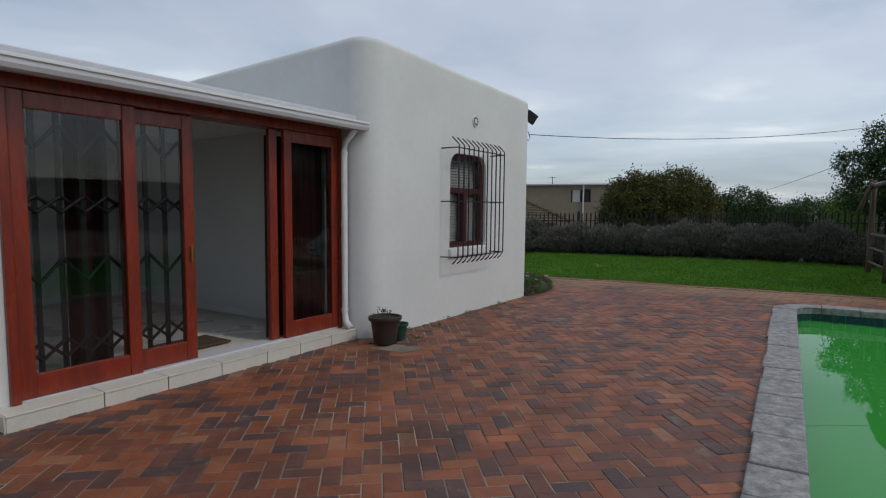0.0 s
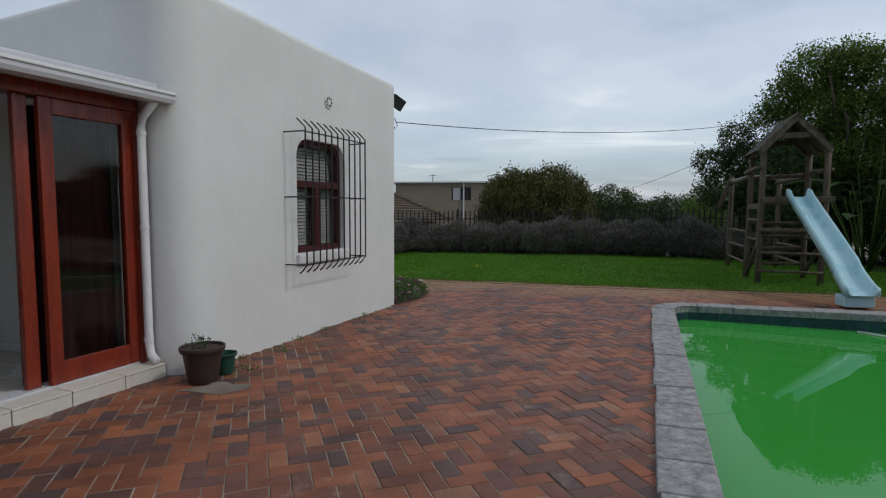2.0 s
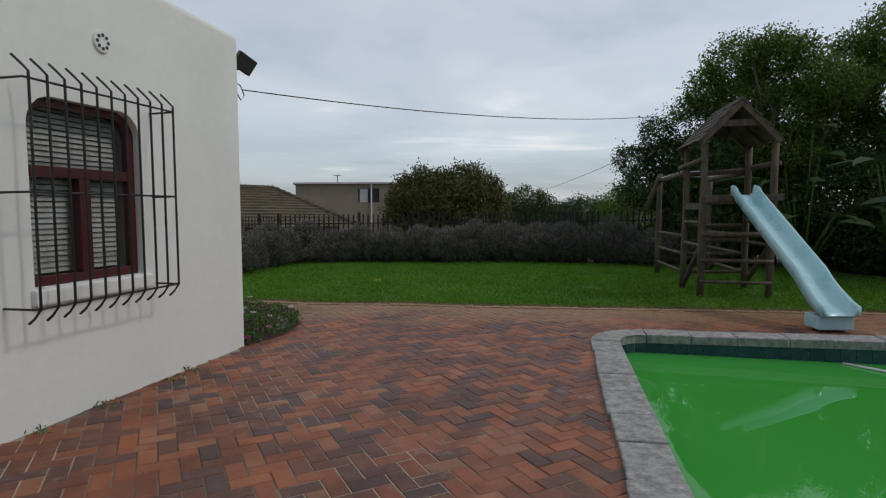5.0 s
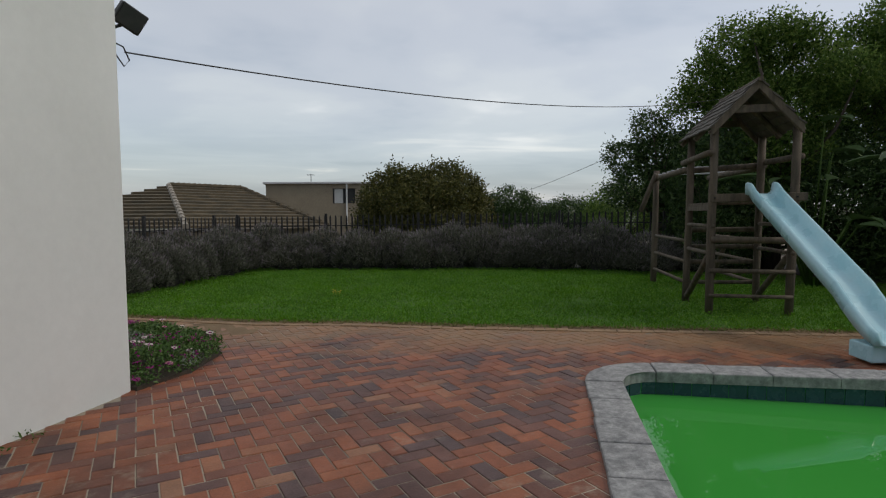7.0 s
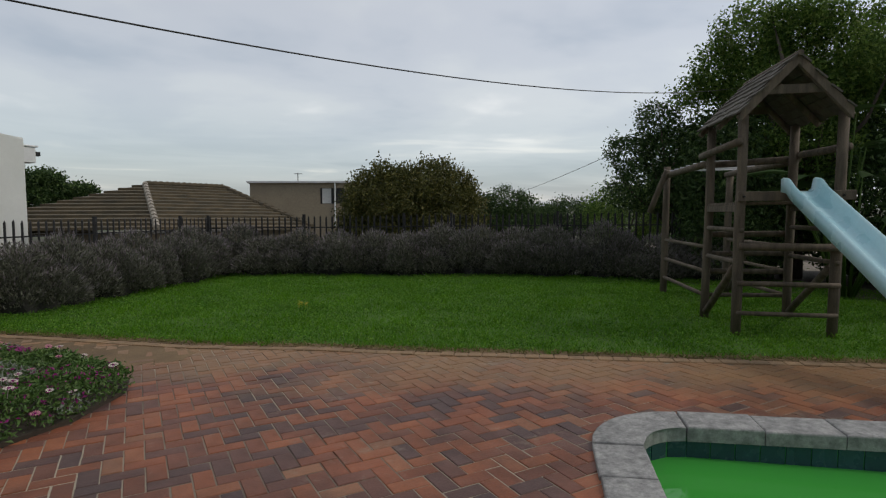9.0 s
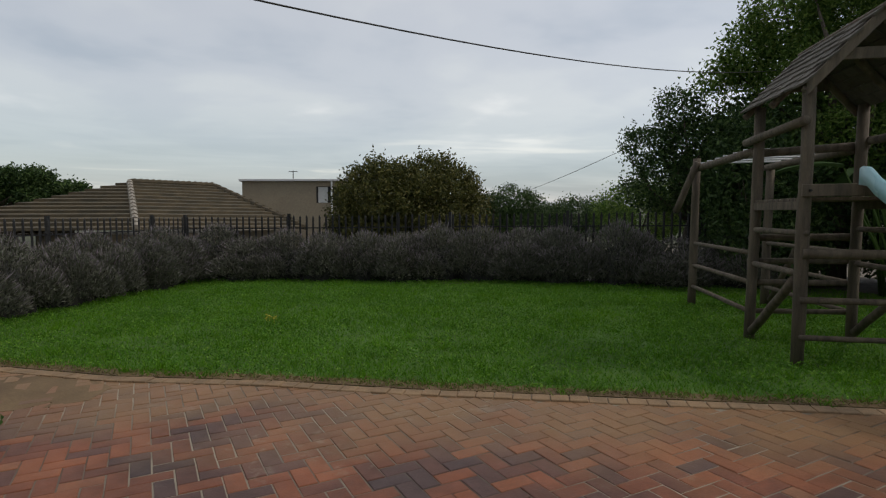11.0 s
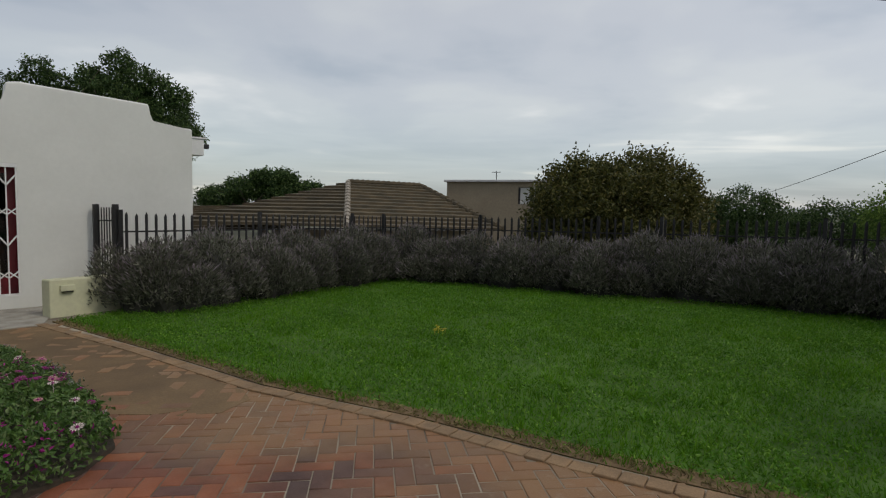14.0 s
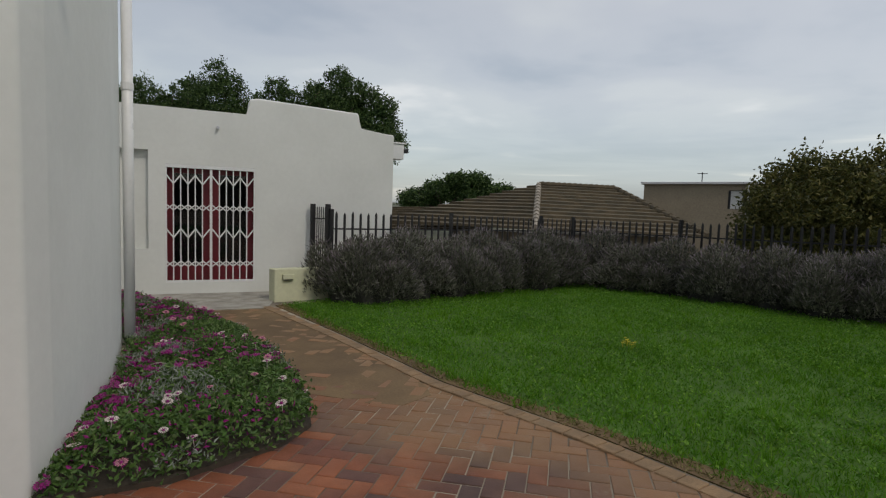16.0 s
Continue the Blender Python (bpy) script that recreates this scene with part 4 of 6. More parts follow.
pipe(bm, [p0.lerp(p1, k / 8) + Vector((0.08 * math.sin(k), 0.05 * math.cos(k * 1.3), 0)) for k in range(9)], 0.014, 8)
part("tube", bm, WHITE_PAINT, hose, smooth=True)

# ---- palisade fence ----
fence = thing("palisade_fence", 2.6, 21.3, "black steel palisade fence behind the hedge", "fence")


def pale(x, y, ang, h, w=0.045):
    bm = bmesh.new()
    m = pose(x, y, 0, 0, 0, ang)
    prism(bm, [(-w / 2, -0.004), (0, -0.016), (w / 2, -0.004), (w / 2, 0.004), (0, -0.006), (-w / 2, 0.004)], 0.02, h - 0.05, m)
    tip = bm.verts.new(m @ Vector((0, -0.008, h)))
    tops = [f for f in bm.faces if all(abs(v.co.z - (h - 0.05)) < 1e-4 for v in f.verts)]
    for f in tops:
        vs = list(f.verts)
        bm.faces.remove(f)
        for i in range(len(vs)):
            bm.faces.new((vs[i], vs[(i + 1) % len(vs)], tip))
    return part("pale", bm, BLACK_STEEL, fence)


runs = [((-0.85, 16.35), (2.55, 21.6)), ((2.55, 21.6), (8.2, 18.6)), ((8.2, 18.6), (13.2, 14.8))]
for a, b in runs:
    a, b = Vector(a), Vector(b)
    n = round((b - a).length / 0.155)
    ang = math.degrees(math.atan2((b - a).y, (b - a).x))
    for i in range(n):
        p = a.lerp(b, (i + 0.5) / n)
        pale(p.x, p.y, ang, 1.43 + random.uniform(-0.012, 0.012))
    for z in (0.35, 1.12):
        bm = bmesh.new()
        box(bm, 0, (b - a).length, 0.006, 0.028, z, z + 0.026, pose(a.x, a.y, 0, 0, 0, ang))
        part("rail", bm, BLACK_STEEL, fence)
    for k in range(int((b - a).length / 2.6) + 1):
        p = a + (b - a).normalized() * 2.6 * k
        bm = bmesh.new()
        box(bm, -0.03, 0.03, 0.0, 0.06, 0.0, 1.47, pose(p.x, p.y, 0, 0, 0, ang))
        part("post", bm, BLACK_STEEL, fence)
# the short return by the low wall
wicket = thing("fence_panel", -1.2, 16.0, "narrow black steel fence panel between two posts", "fence", z=0.0)
a, b = GM @ Vector((2.35, -0.12, 0)), Vector((-0.85, 16.35, 0))
for f in (0.0, 0.78):
    p = a.lerp(b, f)
    bm = bmesh.new()
    box(bm, -0.04, 0.04, -0.04, 0.04, 0.0, 1.55, pose(p.x, p.y, 0, 0, 0, 43), 0.004)
    part("post", bm, BLACK_STEEL, wicket)
for i in range(6):
    p = a.lerp(b, 0.12 + i * 0.105)
    bm = bmesh.new()
    box(bm, -0.008, 0.008, -0.008, 0.008, 0.3, 1.5, pose(p.x, p.y, 0, 0, 0, 43))
    part("bar", bm, BLACK_STEEL, wicket)
for z in (0.4, 1.3):
    bm = bmesh.new()
    pipe(bm, [Vector((a.x, a.y, z)), Vector((b.x, b.y, z))], 0.012, 6)
    part("rail", bm, BLACK_STEEL, wicket)

# ---- foliage ----
def cards(name, centres, sizes, mat, rng, aspect=2.0, up_bias=0.0, bend=0.25, pts=None):
    """Leaves: each a folded pointed blade of four corners about its centre, in one mesh."""
    n = len(centres)
    d = rng.normal(size=(n, 3))
    d[:, 2] = d[:, 2] * (1 - up_bias) + up_bias * 1.6
    d /= np.linalg.norm(d, axis=1)[:, None]
    s = np.cross(d, rng.normal(size=(n, 3)))
    s /= np.linalg.norm(s, axis=1)[:, None] + 1e-9
    nn = np.cross(d, s)
    L, W = sizes[:, None], sizes[:, None] / aspect
    p0, p2 = centres - d * L / 2, centres + d * L / 2 - nn * L * bend
    p1, p3 = centres + s * W / 2 + nn * W * 0.15, centres - s * W / 2 + nn * W * 0.15
    verts = np.stack([p0, p1, p2, p3], 1).reshape(-1, 3)
    idx = np.arange(n)[:, None] * 4
    faces = np.concatenate([idx + [0, 1, 2], idx + [0, 2, 3]], 0)
    me = bpy.data.meshes.new(name)
    me.from_pydata(verts.tolist(), [], faces.tolist())
    me.materials.append(mat)
    return me


def clumps(rng, ellipsoids, n_clump, per, spread):
    """Points in small clumps that sit near the outer skin of some ellipsoids (x, y, z, rx, ry, rz)."""
    e = np.array(ellipsoids, float)
    w = e[:, 3] * e[:, 4] + e[:, 3] * e[:, 5]
    pick = rng.choice(len(e), n_clump, p=w / w.sum())
    v = rng.normal(size=(n_clump, 3))
    v /= np.linalg.norm(v, axis=1)[:, None]
    rad = rng.uniform(0.5, 1.0, n_clump) ** 0.6
    c = e[pick, :3] + v * e[pick, 3:] * rad[:, None]
    p = np.repeat(c, per, 0) + rng.normal(size=(n_clump * per, 3)) * spread
    return c, p


def tree(name, x, y, label, ellipsoids, mat, n_clump, per, leaf, spread, seed, trunk=0.12, category="tree", aspect=2.0, floor=0.05, limbs=14):
    """A trunk that forks into tapering limbs, and a loose crown of many leaves. Ellipsoids are relative to the base."""
    rng = np.random.default_rng(seed)
    t = thing(name, x, y, label, category)
    c, p = clumps(rng, ellipsoids, n_clump, per, spread)
    p = p[p[:, 2] > floor]
    crown = new("crown", cards("crown", p, rng.uniform(0.6, 1.3, len(p)) * leaf, mat, rng, aspect))
    crown.parent = t
    bm = bmesh.new()
    e0 = max(ellipsoids, key=lambda q: q[3] * q[5])
    fork = Vector((e0[0] * 0.3, e0[1] * 0.3, max(0.25, (e0[2] - e0[5]) * 0.8 + 0.25)))
    pipe(bm, [(0, 0, -0.1), (fork.x * 0.4 + 0.04, fork.y * 0.4, fork.z * 0.5), tuple(fork)], trunk, 8, None, [trunk * 1.3, trunk, trunk * 0.85])
    trunk_ob = new("trunk", finish(bm, "trunk", BARK, True))
    trunk_ob.parent = t
    order = rng.permutation(len(c))[:limbs]
    for k in order:
        if c[k][2] < fork.z:
            continue
        tip = Vector(c[k])
        mid = fork.lerp(tip, 0.5) + Vector(rng.normal(size=3) * 0.12 * (tip - fork).length)
        bm = bmesh.new()
        pipe(bm, [fork - Vector((0, 0, 0.05)), mid, tip], 0.03, 6, None, [trunk * 0.42, trunk * 0.22, trunk * 0.06])
        lb = new("limb", finish(bm, "limb", BARK, True))
        lb.parent = trunk_ob
    return t


def lavender(seed, w=0.72, h=1.15):
    """A bush of several merging mounds of thin upright stalks with paler flower tips."""
    rng = np.random.default_rng(seed)
    lobes = [(0.0, 0.0, w * 0.72, h)]
    for k in range(7):
        a, d = rng.uniform(0, 6.2832), w * rng.uniform(0.35, 0.75)
        lobes.append((d * math.cos(a), d * math.sin(a), w * rng.uniform(0.34, 0.5), h * rng.uniform(0.5, 0.95)))
    lobes = np.array(lobes)
    def stalks(n, inner, lo, hi, width, wander):
        pick = rng.choice(len(lobes), n, p=lobes[:, 2] ** 1.5 / (lobes[:, 2] ** 1.5).sum())
        a, r = rng.uniform(0, 6.2832, n), np.sqrt(rng.uniform(0, 1, n))
        lx, ly, lr, lh = lobes[pick].T
        top = lh * np.sqrt(np.clip(1 - (r * 0.97) ** 2, 0.02, 1))
        base = np.stack([lx + r * lr * np.cos(a), ly + r * lr * np.sin(a), top * rng.uniform(inner, 1.0, n) ** 0.45 * 0.95], 1)
        out = np.stack([np.cos(a) * r * 0.75 + base[:, 0] * 0.3, np.sin(a) * r * 0.75 + base[:, 1] * 0.3, np.full(n, 0.9)], 1) + rng.normal(size=(n, 3)) * wander
        out /= np.linalg.norm(out, axis=1)[:, None]
        length = rng.uniform(lo, hi, n)[:, None]
        tip = base + out * length
        side = np.cross(out, rng.normal(size=(n, 3)))
        side /= np.linalg.norm(side, axis=1)[:, None]
        wd = rng.uniform(0.6, 1.25, n)[:, None] * width
        mid = base + out * length * 0.65
        verts = np.stack([base - side * wd * 0.4, base + side * wd * 0.4, mid + side * wd, tip, mid - side * wd], 1).reshape(-1, 3)
        return verts.tolist(), ((np.arange(n) * 5)[:, None] + np.arange(5)).tolist()

    verts, idx = stalks(15000, 0.12, 0.035, 0.085, 0.009, 0.5)
    me = bpy.data.meshes.new("foliage")
    me.from_pydata(verts, [], idx)
    me.materials.append(LAVENDER)
    t = thing("lavender_bush", 0, 0, "grey-green lavender bush with faded purple flower spikes", "shrub", "lavender hedge along the fence")
    st = new("foliage", me)
    st.parent = t
    verts, idx = stalks(2300, 0.75, 0.05, 0.13, 0.0055, 0.2)
    me = bpy.data.meshes.new("flower_haze")
    me.from_pydata(verts, [], idx)
    me.materials.append(LAVENDER_SPIKE)
    sp = new("flower_haze", me)
    sp.parent = t
    tagged(sp, "faded mauve flower spikes", "", "", "stuff")
    # solid core that keeps the bush dense; near-black colour puts in its inner shade
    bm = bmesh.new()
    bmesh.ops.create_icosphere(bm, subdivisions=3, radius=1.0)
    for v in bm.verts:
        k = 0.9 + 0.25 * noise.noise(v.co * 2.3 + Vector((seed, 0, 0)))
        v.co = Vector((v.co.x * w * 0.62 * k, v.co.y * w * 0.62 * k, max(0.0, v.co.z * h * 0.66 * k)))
    heart = new("woody_heart", finish(bm, "woody_heart", material("lavender_shade_%s" % "abcd"[seed % 4], (0.035, 0.035, 0.028), 0.95, (0.02, 0.02, 0.016), 8, 0.9, 40, 0.8)))
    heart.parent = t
    return t


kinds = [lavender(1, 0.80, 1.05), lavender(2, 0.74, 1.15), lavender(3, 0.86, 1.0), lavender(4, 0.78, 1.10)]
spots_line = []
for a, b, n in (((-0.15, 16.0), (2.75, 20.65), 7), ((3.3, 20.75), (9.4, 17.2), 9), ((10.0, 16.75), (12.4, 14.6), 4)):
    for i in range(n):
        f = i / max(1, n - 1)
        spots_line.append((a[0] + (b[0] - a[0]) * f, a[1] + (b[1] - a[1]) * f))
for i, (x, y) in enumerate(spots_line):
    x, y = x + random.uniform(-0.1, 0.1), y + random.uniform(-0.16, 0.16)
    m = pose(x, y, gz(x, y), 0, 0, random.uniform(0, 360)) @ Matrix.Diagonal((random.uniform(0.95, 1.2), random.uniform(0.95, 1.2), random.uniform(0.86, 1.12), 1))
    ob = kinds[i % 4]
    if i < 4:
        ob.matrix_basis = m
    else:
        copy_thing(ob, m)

# the round olive-bronze tree behind the fence, and trees beyond
tree("round_tree", 8.4, 22.1, "dense round olive-bronze tree behind the fence", [(0, 0, 1.4, 2.35, 2.2, 1.45), (-0.9, 0, 1.7, 1.4, 1.4, 1.35), (0.6, 0, 2.0, 1.5, 1.4, 1.15), (0, 0, 0.8, 2.5, 2.3, 0.8)], LEAF_OLIVE, 3000, 20, 0.105, 0.10, 11, 0.14)
tree("far_tree", 17.6, 33.5, "dark rounded tree in a neighbouring garden", [(0, 0, 1.9, 1.5, 1.5, 1.0), (0.9, 0, 1.6, 1.3, 1.3, 0.9), (-0.9, 0, 1.4, 1.3, 1.3, 1.0), (0, 0, 0.8, 1.9, 1.9, 0.8)], LEAF_DARK, 1300, 14, 0.12, 0.14, 12, 0.15)
tree("far_tree", 22.5, 34.5, "dark rounded tree in a neighbouring garden", [(0, 0, 1.1, 2.0, 2.0, 1.2), (1.8, -0.5, 1.0, 1.6, 1.6, 0.9), (-1.5, 0.3, 0.9, 1.4, 1.4, 0.9)], LEAF_DARK, 1200, 12, 0.14, 0.16, 13, 0.15)
tree("far_tree", 21.0, 27.5, "green leafy tree in a neighbouring garden", [(0, 0, 1.3, 2.2, 2.0, 1.5), (1.5, -1, 1.8, 1.5, 1.5, 1.3)], LEAF_LIGHT, 1300, 14, 0.12, 0.16, 14, 0.15)
tree("flat_tree", -8.0, 46.0, "wide flat-topped pine beyond the roofs", [(-3.0, 0, 2.5, 1.6, 1.6, 0.7), (-1.2, 0, 3.1, 1.6, 1.5, 0.7), (0.6, 0, 3.8, 1.6, 1.5, 0.55), (2.6, 0, 3.2, 1.3, 1.1, 0.35), (1.2, 0, 2.7, 1.6, 1.5, 0.6)], LEAF_DARK, 1300, 14, 0.2, 0.16, 15, 0.25, limbs=24)
# trees behind the gate wall: dark pines whose crowns break into rounded tufts
for i, (x, y, h, r) in enumerate(((-9.0, 26.0, 6.3, 1.3), (-7.6, 26.4, 6.0, 1.3), (-6.4, 26.0, 6.5, 1.25), (-5.2, 26.2, 5.8, 1.1), (-10.9, 25.0, 6.75, 1.3), (-12.6, 25.2, 6.2, 1.3), (-14.4, 25.0, 6.4, 1.3), (-16.2, 25.0, 6.3, 1.3), (-18.2, 25.0, 6.6, 1.4), (-20.5, 24.5, 6.8, 1.5))):
    tree("yard_tree", x, y, "dark bushy pine rising behind the yard wall", [(0.1, 0, h - r * 0.3, r * 0.33, r * 0.4, r * 0.3), (r * 0.55, 0, h - 0.65 * r, r * 0.38, r * 0.4, r * 0.3), (-r * 0.6, 0, h - 0.7 * r, r * 0.42, r * 0.4, r * 0.32), (0, 0, h - 1.15 * r, r, r * 0.8, r * 0.5), (0.2 * r, 0, h - 1.8 * r, r * 1.1, r, r * 0.7)], LEAF_DARK, 900, 18, 0.10, 0.09, 20 + i, 0.2)

# the thicket behind the play tower
tree("broadleaf_tree", 14.0, 13.9, "tall leafy tree with a ragged crown behind the play tower", [(-0.52, 0.69, 5.05, 0.8, 0.8, 0.75), (-0.05, 0.1, 5.15, 0.7, 0.7, 0.7), (-0.9, 1.2, 4.4, 0.6, 0.6, 0.55), (0.3, -0.4, 5.1, 0.55, 0.55, 0.5), (-0.4, 0.5, 4.0, 1.0, 1.0, 0.8), (0.2, -0.2, 3.7, 1.0, 1.0, 0.8), (-1.25, 1.6, 4.0, 0.4, 0.4, 0.3), (0.7, -0.9, 4.3, 0.9, 0.9, 0.6), (0.0, 0.0, 2.7, 1.2, 1.2, 0.8)], LEAF_LIGHT, 2300, 20, 0.085, 0.12, 31, 0.17, limbs=34)
tree("broadleaf_tree", 12.5, 16.2, "dark leafy tree with long loose twigs beside the lawn", [(-0.05, 0.05, 3.5, 0.5, 0.5, 0.5), (-0.5, 0.45, 2.85, 0.55, 0.55, 0.4), (0.25, -0.2, 2.8, 0.75, 0.75, 0.6), (-0.25, 0.2, 2.0, 0.85, 0.85, 0.6), (0.6, -0.55, 2.0, 1.0, 1.0, 0.8)], LEAF_DARK, 1200, 14, 0.085, 0.10, 32, 0.12, limbs=30)
tree("broadleaf_tree", 16.3, 13.5, "tall leafy tree with a reddish ragged crown behind the play tower", [(0.0, 0.1, 5.2, 0.7, 0.7, 0.65), (0.5, -0.8, 5.5, 1.1, 1.1, 1.0), (-0.2, 0.3, 4.2, 0.85, 0.85, 0.7), (0.6, -0.9, 4.0, 1.3, 1.3, 1.1), (1.2, -1.9, 4.7, 1.3, 1.3, 1.2), (0.2, -0.4, 2.8, 1.4, 1.4, 0.9)], LEAF_LIGHT, 2200, 20, 0.09, 0.13, 33, 0.18, limbs=30)
tree("broadleaf_tree", 17.6, 10.4, "tall leafy tree in the garden corner behind the slide", [(0, 0, 4.6, 1.5, 1.5, 1.1), (-0.8, 0.9, 4.9, 0.9, 0.9, 0.8), (0.9, -1.2, 4.5, 1.4, 1.4, 1.1), (-0.6, 0.5, 3.2, 1.4, 1.4, 1.0)], LEAF_DARK, 1700, 18, 0.095, 0.13, 34, 0.18, limbs=26)
for i, (x, y, h, r) in enumerate(((13.6, 15.0, 2.6, 1.4), (14.6, 12.4, 2.6, 1.4), (15.2, 10.6, 2.8, 1.5), (16.4, 9.0, 2.7, 1.5), (12.8, 14.2, 1.7, 0.8), (17.5, 7.5, 2.6, 1.5), (14.2, 11.2, 1.6, 1.0), (13.4, 15.5, 3.8, 1.1), (12.9, 14.5, 3.5, 1.1), (15.4, 13.4, 3.5, 1.4), (16.6, 11.6, 3.8, 1.5), (14.4, 15.0, 3.2, 1.3), (17.8, 9.6, 3.8, 1.6))):
    tree("shrub", x, y, "dark dense shrub filling the garden boundary", [(0, 0, h * 0.5, r, r, h * 0.52)], LEAF_DARK, 700, 15, 0.10, 0.12, 40 + i, 0.08, "shrub")

# ---- play tower and slide: local x along the front from the first post, y behind ----
TM = Matrix(((0.867, 0.5, 0, 8.34), (-0.5, 0.867, 0, 10.32), (0, 0, 1, 0), (0, 0, 0, 1)))
tower = thing("play_tower", *(TM @ Vector((0.5, 0.55, 0))).xy, "weathered timber play tower with a pitched shingle roof", "play tower")


def pole(name, p, q, r, parent=tower, seg=10, mat=None):
    bm = bmesh.new()
    p, q = Vector(p), Vector(q)
    pts = [p.lerp(q, k / 4) + Vector((random.uniform(-1, 1), random.uniform(-1, 1), 0)) * 0.006 for k in range(5)]
    pipe(bm, pts, r, seg, TM, [r * random.uniform(0.93, 1.05) for _ in pts])
    return part(name, bm, mat or TIMBER, parent, smooth=True)


def bolt(x, y, z, parent):
    bm = bmesh.new()
    tube(bm, (x, y, z), (x, y - 0.02, z), 0.014, 0.011, 8, TM)
    part("bolt", bm, BLACK_STEEL, parent, "dark bolt head")


TW, TD, FAR = 1.02, 1.14, 3.47
for sx in (0, TW):
    for sy in (0, TD):
        pole("post", (sx, sy, -0.05), (sx + random.uniform(-0.015, 0.015), sy, 2.52), 0.056)
# front ladder rungs, back and side rails
for z, r in ((0.27, 0.026), (0.61, 0.03), (1.03, 0.045)):
    pole("rung", (-0.02, -0.06, z), (TW + 0.02, -0.06, z - 0.02), r)
for z, r in ((0.30, 0.03), (0.62, 0.035), (0.86, 0.035), (1.12, 0.04)):
    pole("rung", (-0.03, TD + 0.06, z), (TW + 0.05, TD + 0.06, z), r)
for z in (0.84, 1.21):
    pole("side_rail", (0.0, -0.06, z), (0.0, TD + 0.08, z), 0.03)
    pole("side_rail", (TW, -0.06, z), (TW, TD + 0.08, z), 0.03)
pole("handrail", (-0.07, -0.10, 2.20), (-0.07, TD + 0.16, 2.17), 0.045)
pole("handrail", (TW + 0.06, -0.02, 2.12), (TW + 0.06, TD + 0.16, 2.14), 0.045)
pole("handrail", (-0.05, TD + 0.08, 2.04), (TW + 0.1, TD + 0.08, 2.10), 0.045)
pole("brace", (0.0, TD - 0.06, 0.10), (0.0, 0.12, 0.78), 0.045)
pole("brace", (TW, TD - 0.06, 0.10), (TW, 0.12, 0.78), 0.045)
bm = bmesh.new()
box(bm, -0.06, TW + 0.13, -0.09, -0.055, 1.535, 1.645, TM, 0.008)
beam = part("platform_beam", bm, TIMBER, tower, "grey squared beam across the front")
for x in (0.0, TW):
    bolt(x, -0.09, 1.59, beam)
for x in (0.0, TW):
    bm = bmesh.new()
    box(bm, x - 0.03, x + 0.03, 0.03, TD - 0.03, 1.42, 1.498, TM, 0.005)
    part("joist", bm, TIMBER, tower)
for k in range(9):
    bm = bmesh.new()
    box(bm, -0.02, TW + 0.02, 0.01 + k * 0.126, 0.124 + k * 0.126, 1.50, 1.53, TM, 0.003)
    part("deck_plank", bm, TIMBER, tower)
# roof: two pitched sides of overlapping shingles on a gable frame
AX, AZ, EZ, EO = TW / 2 - 0.04, 3.10, 2.50, 0.06
RY0, RY1 = -0.18, TD + 0.2
for side in (-1, 1):
    ex = AX + side * (TW / 2 + EO)
    for y in (RY0 + 0.06, TD / 2, RY1 - 0.06):
        bm = bmesh.new()
        pipe(bm, [(AX, y, AZ - 0.06), (ex, y, EZ - 0.06)], 0.038, 8, TM)
        part("rafter", bm, TIMBER, tower)
    rows, cols = 7, 7
    for k in range(rows):
        f0, f1 = k / rows, (k + 1.3) / rows
        for j in range(cols):
            w = (RY1 - RY0) / cols
            y0 = RY0 + j * w + (0.5 * w if k % 2 and j < cols - 1 else 0.0)
            bm = bmesh.new()
            jit = random.uniform(-0.03, 0.03)
            q = []
            for f, lift in ((f0, 0.0), (min(f1, 1.06) + jit, 0.022 + random.uniform(0, 0.008))):
                for yy in (y0, y0 + w - 0.008):
                    q.append(Vector((AX + (ex - AX) * f, yy, AZ + (EZ - AZ) * f + lift)))
            vs = [bm.verts.new(TM @ v) for v in q] + [bm.verts.new(TM @ (v + Vector((side * 0.008, 0, 0.016)))) for v in q]
            for f in ((0, 1, 3, 2), (4, 5, 7, 6), (0, 1, 5, 4), (2, 3, 7, 6), (0, 2, 6, 4), (1, 3, 7, 5)):
                bm.faces.new([vs[i] for i in f])
            part("shingle", bm, THATCH, tower)
    for sy in (RY0 + 0.02,):
        bm = bmesh.new()
        q = [Vector((AX, sy, AZ - 0.10)), Vector((AX, sy, AZ + 0.02)), Vector((ex, sy, EZ + 0.02)), Vector((ex, sy, EZ - 0.10))]
        vs = [bm.verts.new(TM @ v) for v in q] + [bm.verts.new(TM @ (v + Vector((0, 0.022, 0)))) for v in q]
        for f in ((0, 1, 2, 3), (4, 5, 6, 7), (0, 1, 5, 4), (1, 2, 6, 5), (2, 3, 7, 6), (3, 0, 4, 7)):
            bm.faces.new([vs[i] for i in f])
        part("barge_board", bm, TIMBER, tower)
bm = bmesh.new()
pipe(bm, [(AX, RY0 - 0.02, AZ + 0.01), (AX, RY1 + 0.02, AZ + 0.01)], 0.03, 8, TM)
part("ridge_pole", bm, TIMBER, tower)
for y in (RY0 + 0.08, RY1 - 0.08):
    bm = bmesh.new()
    box(bm, AX - 0.30, AX + 0.30, y, y + 0.03, 2.70, 2.80, TM, 0.005)
    part("tie_beam", bm, TIMBER, tower)

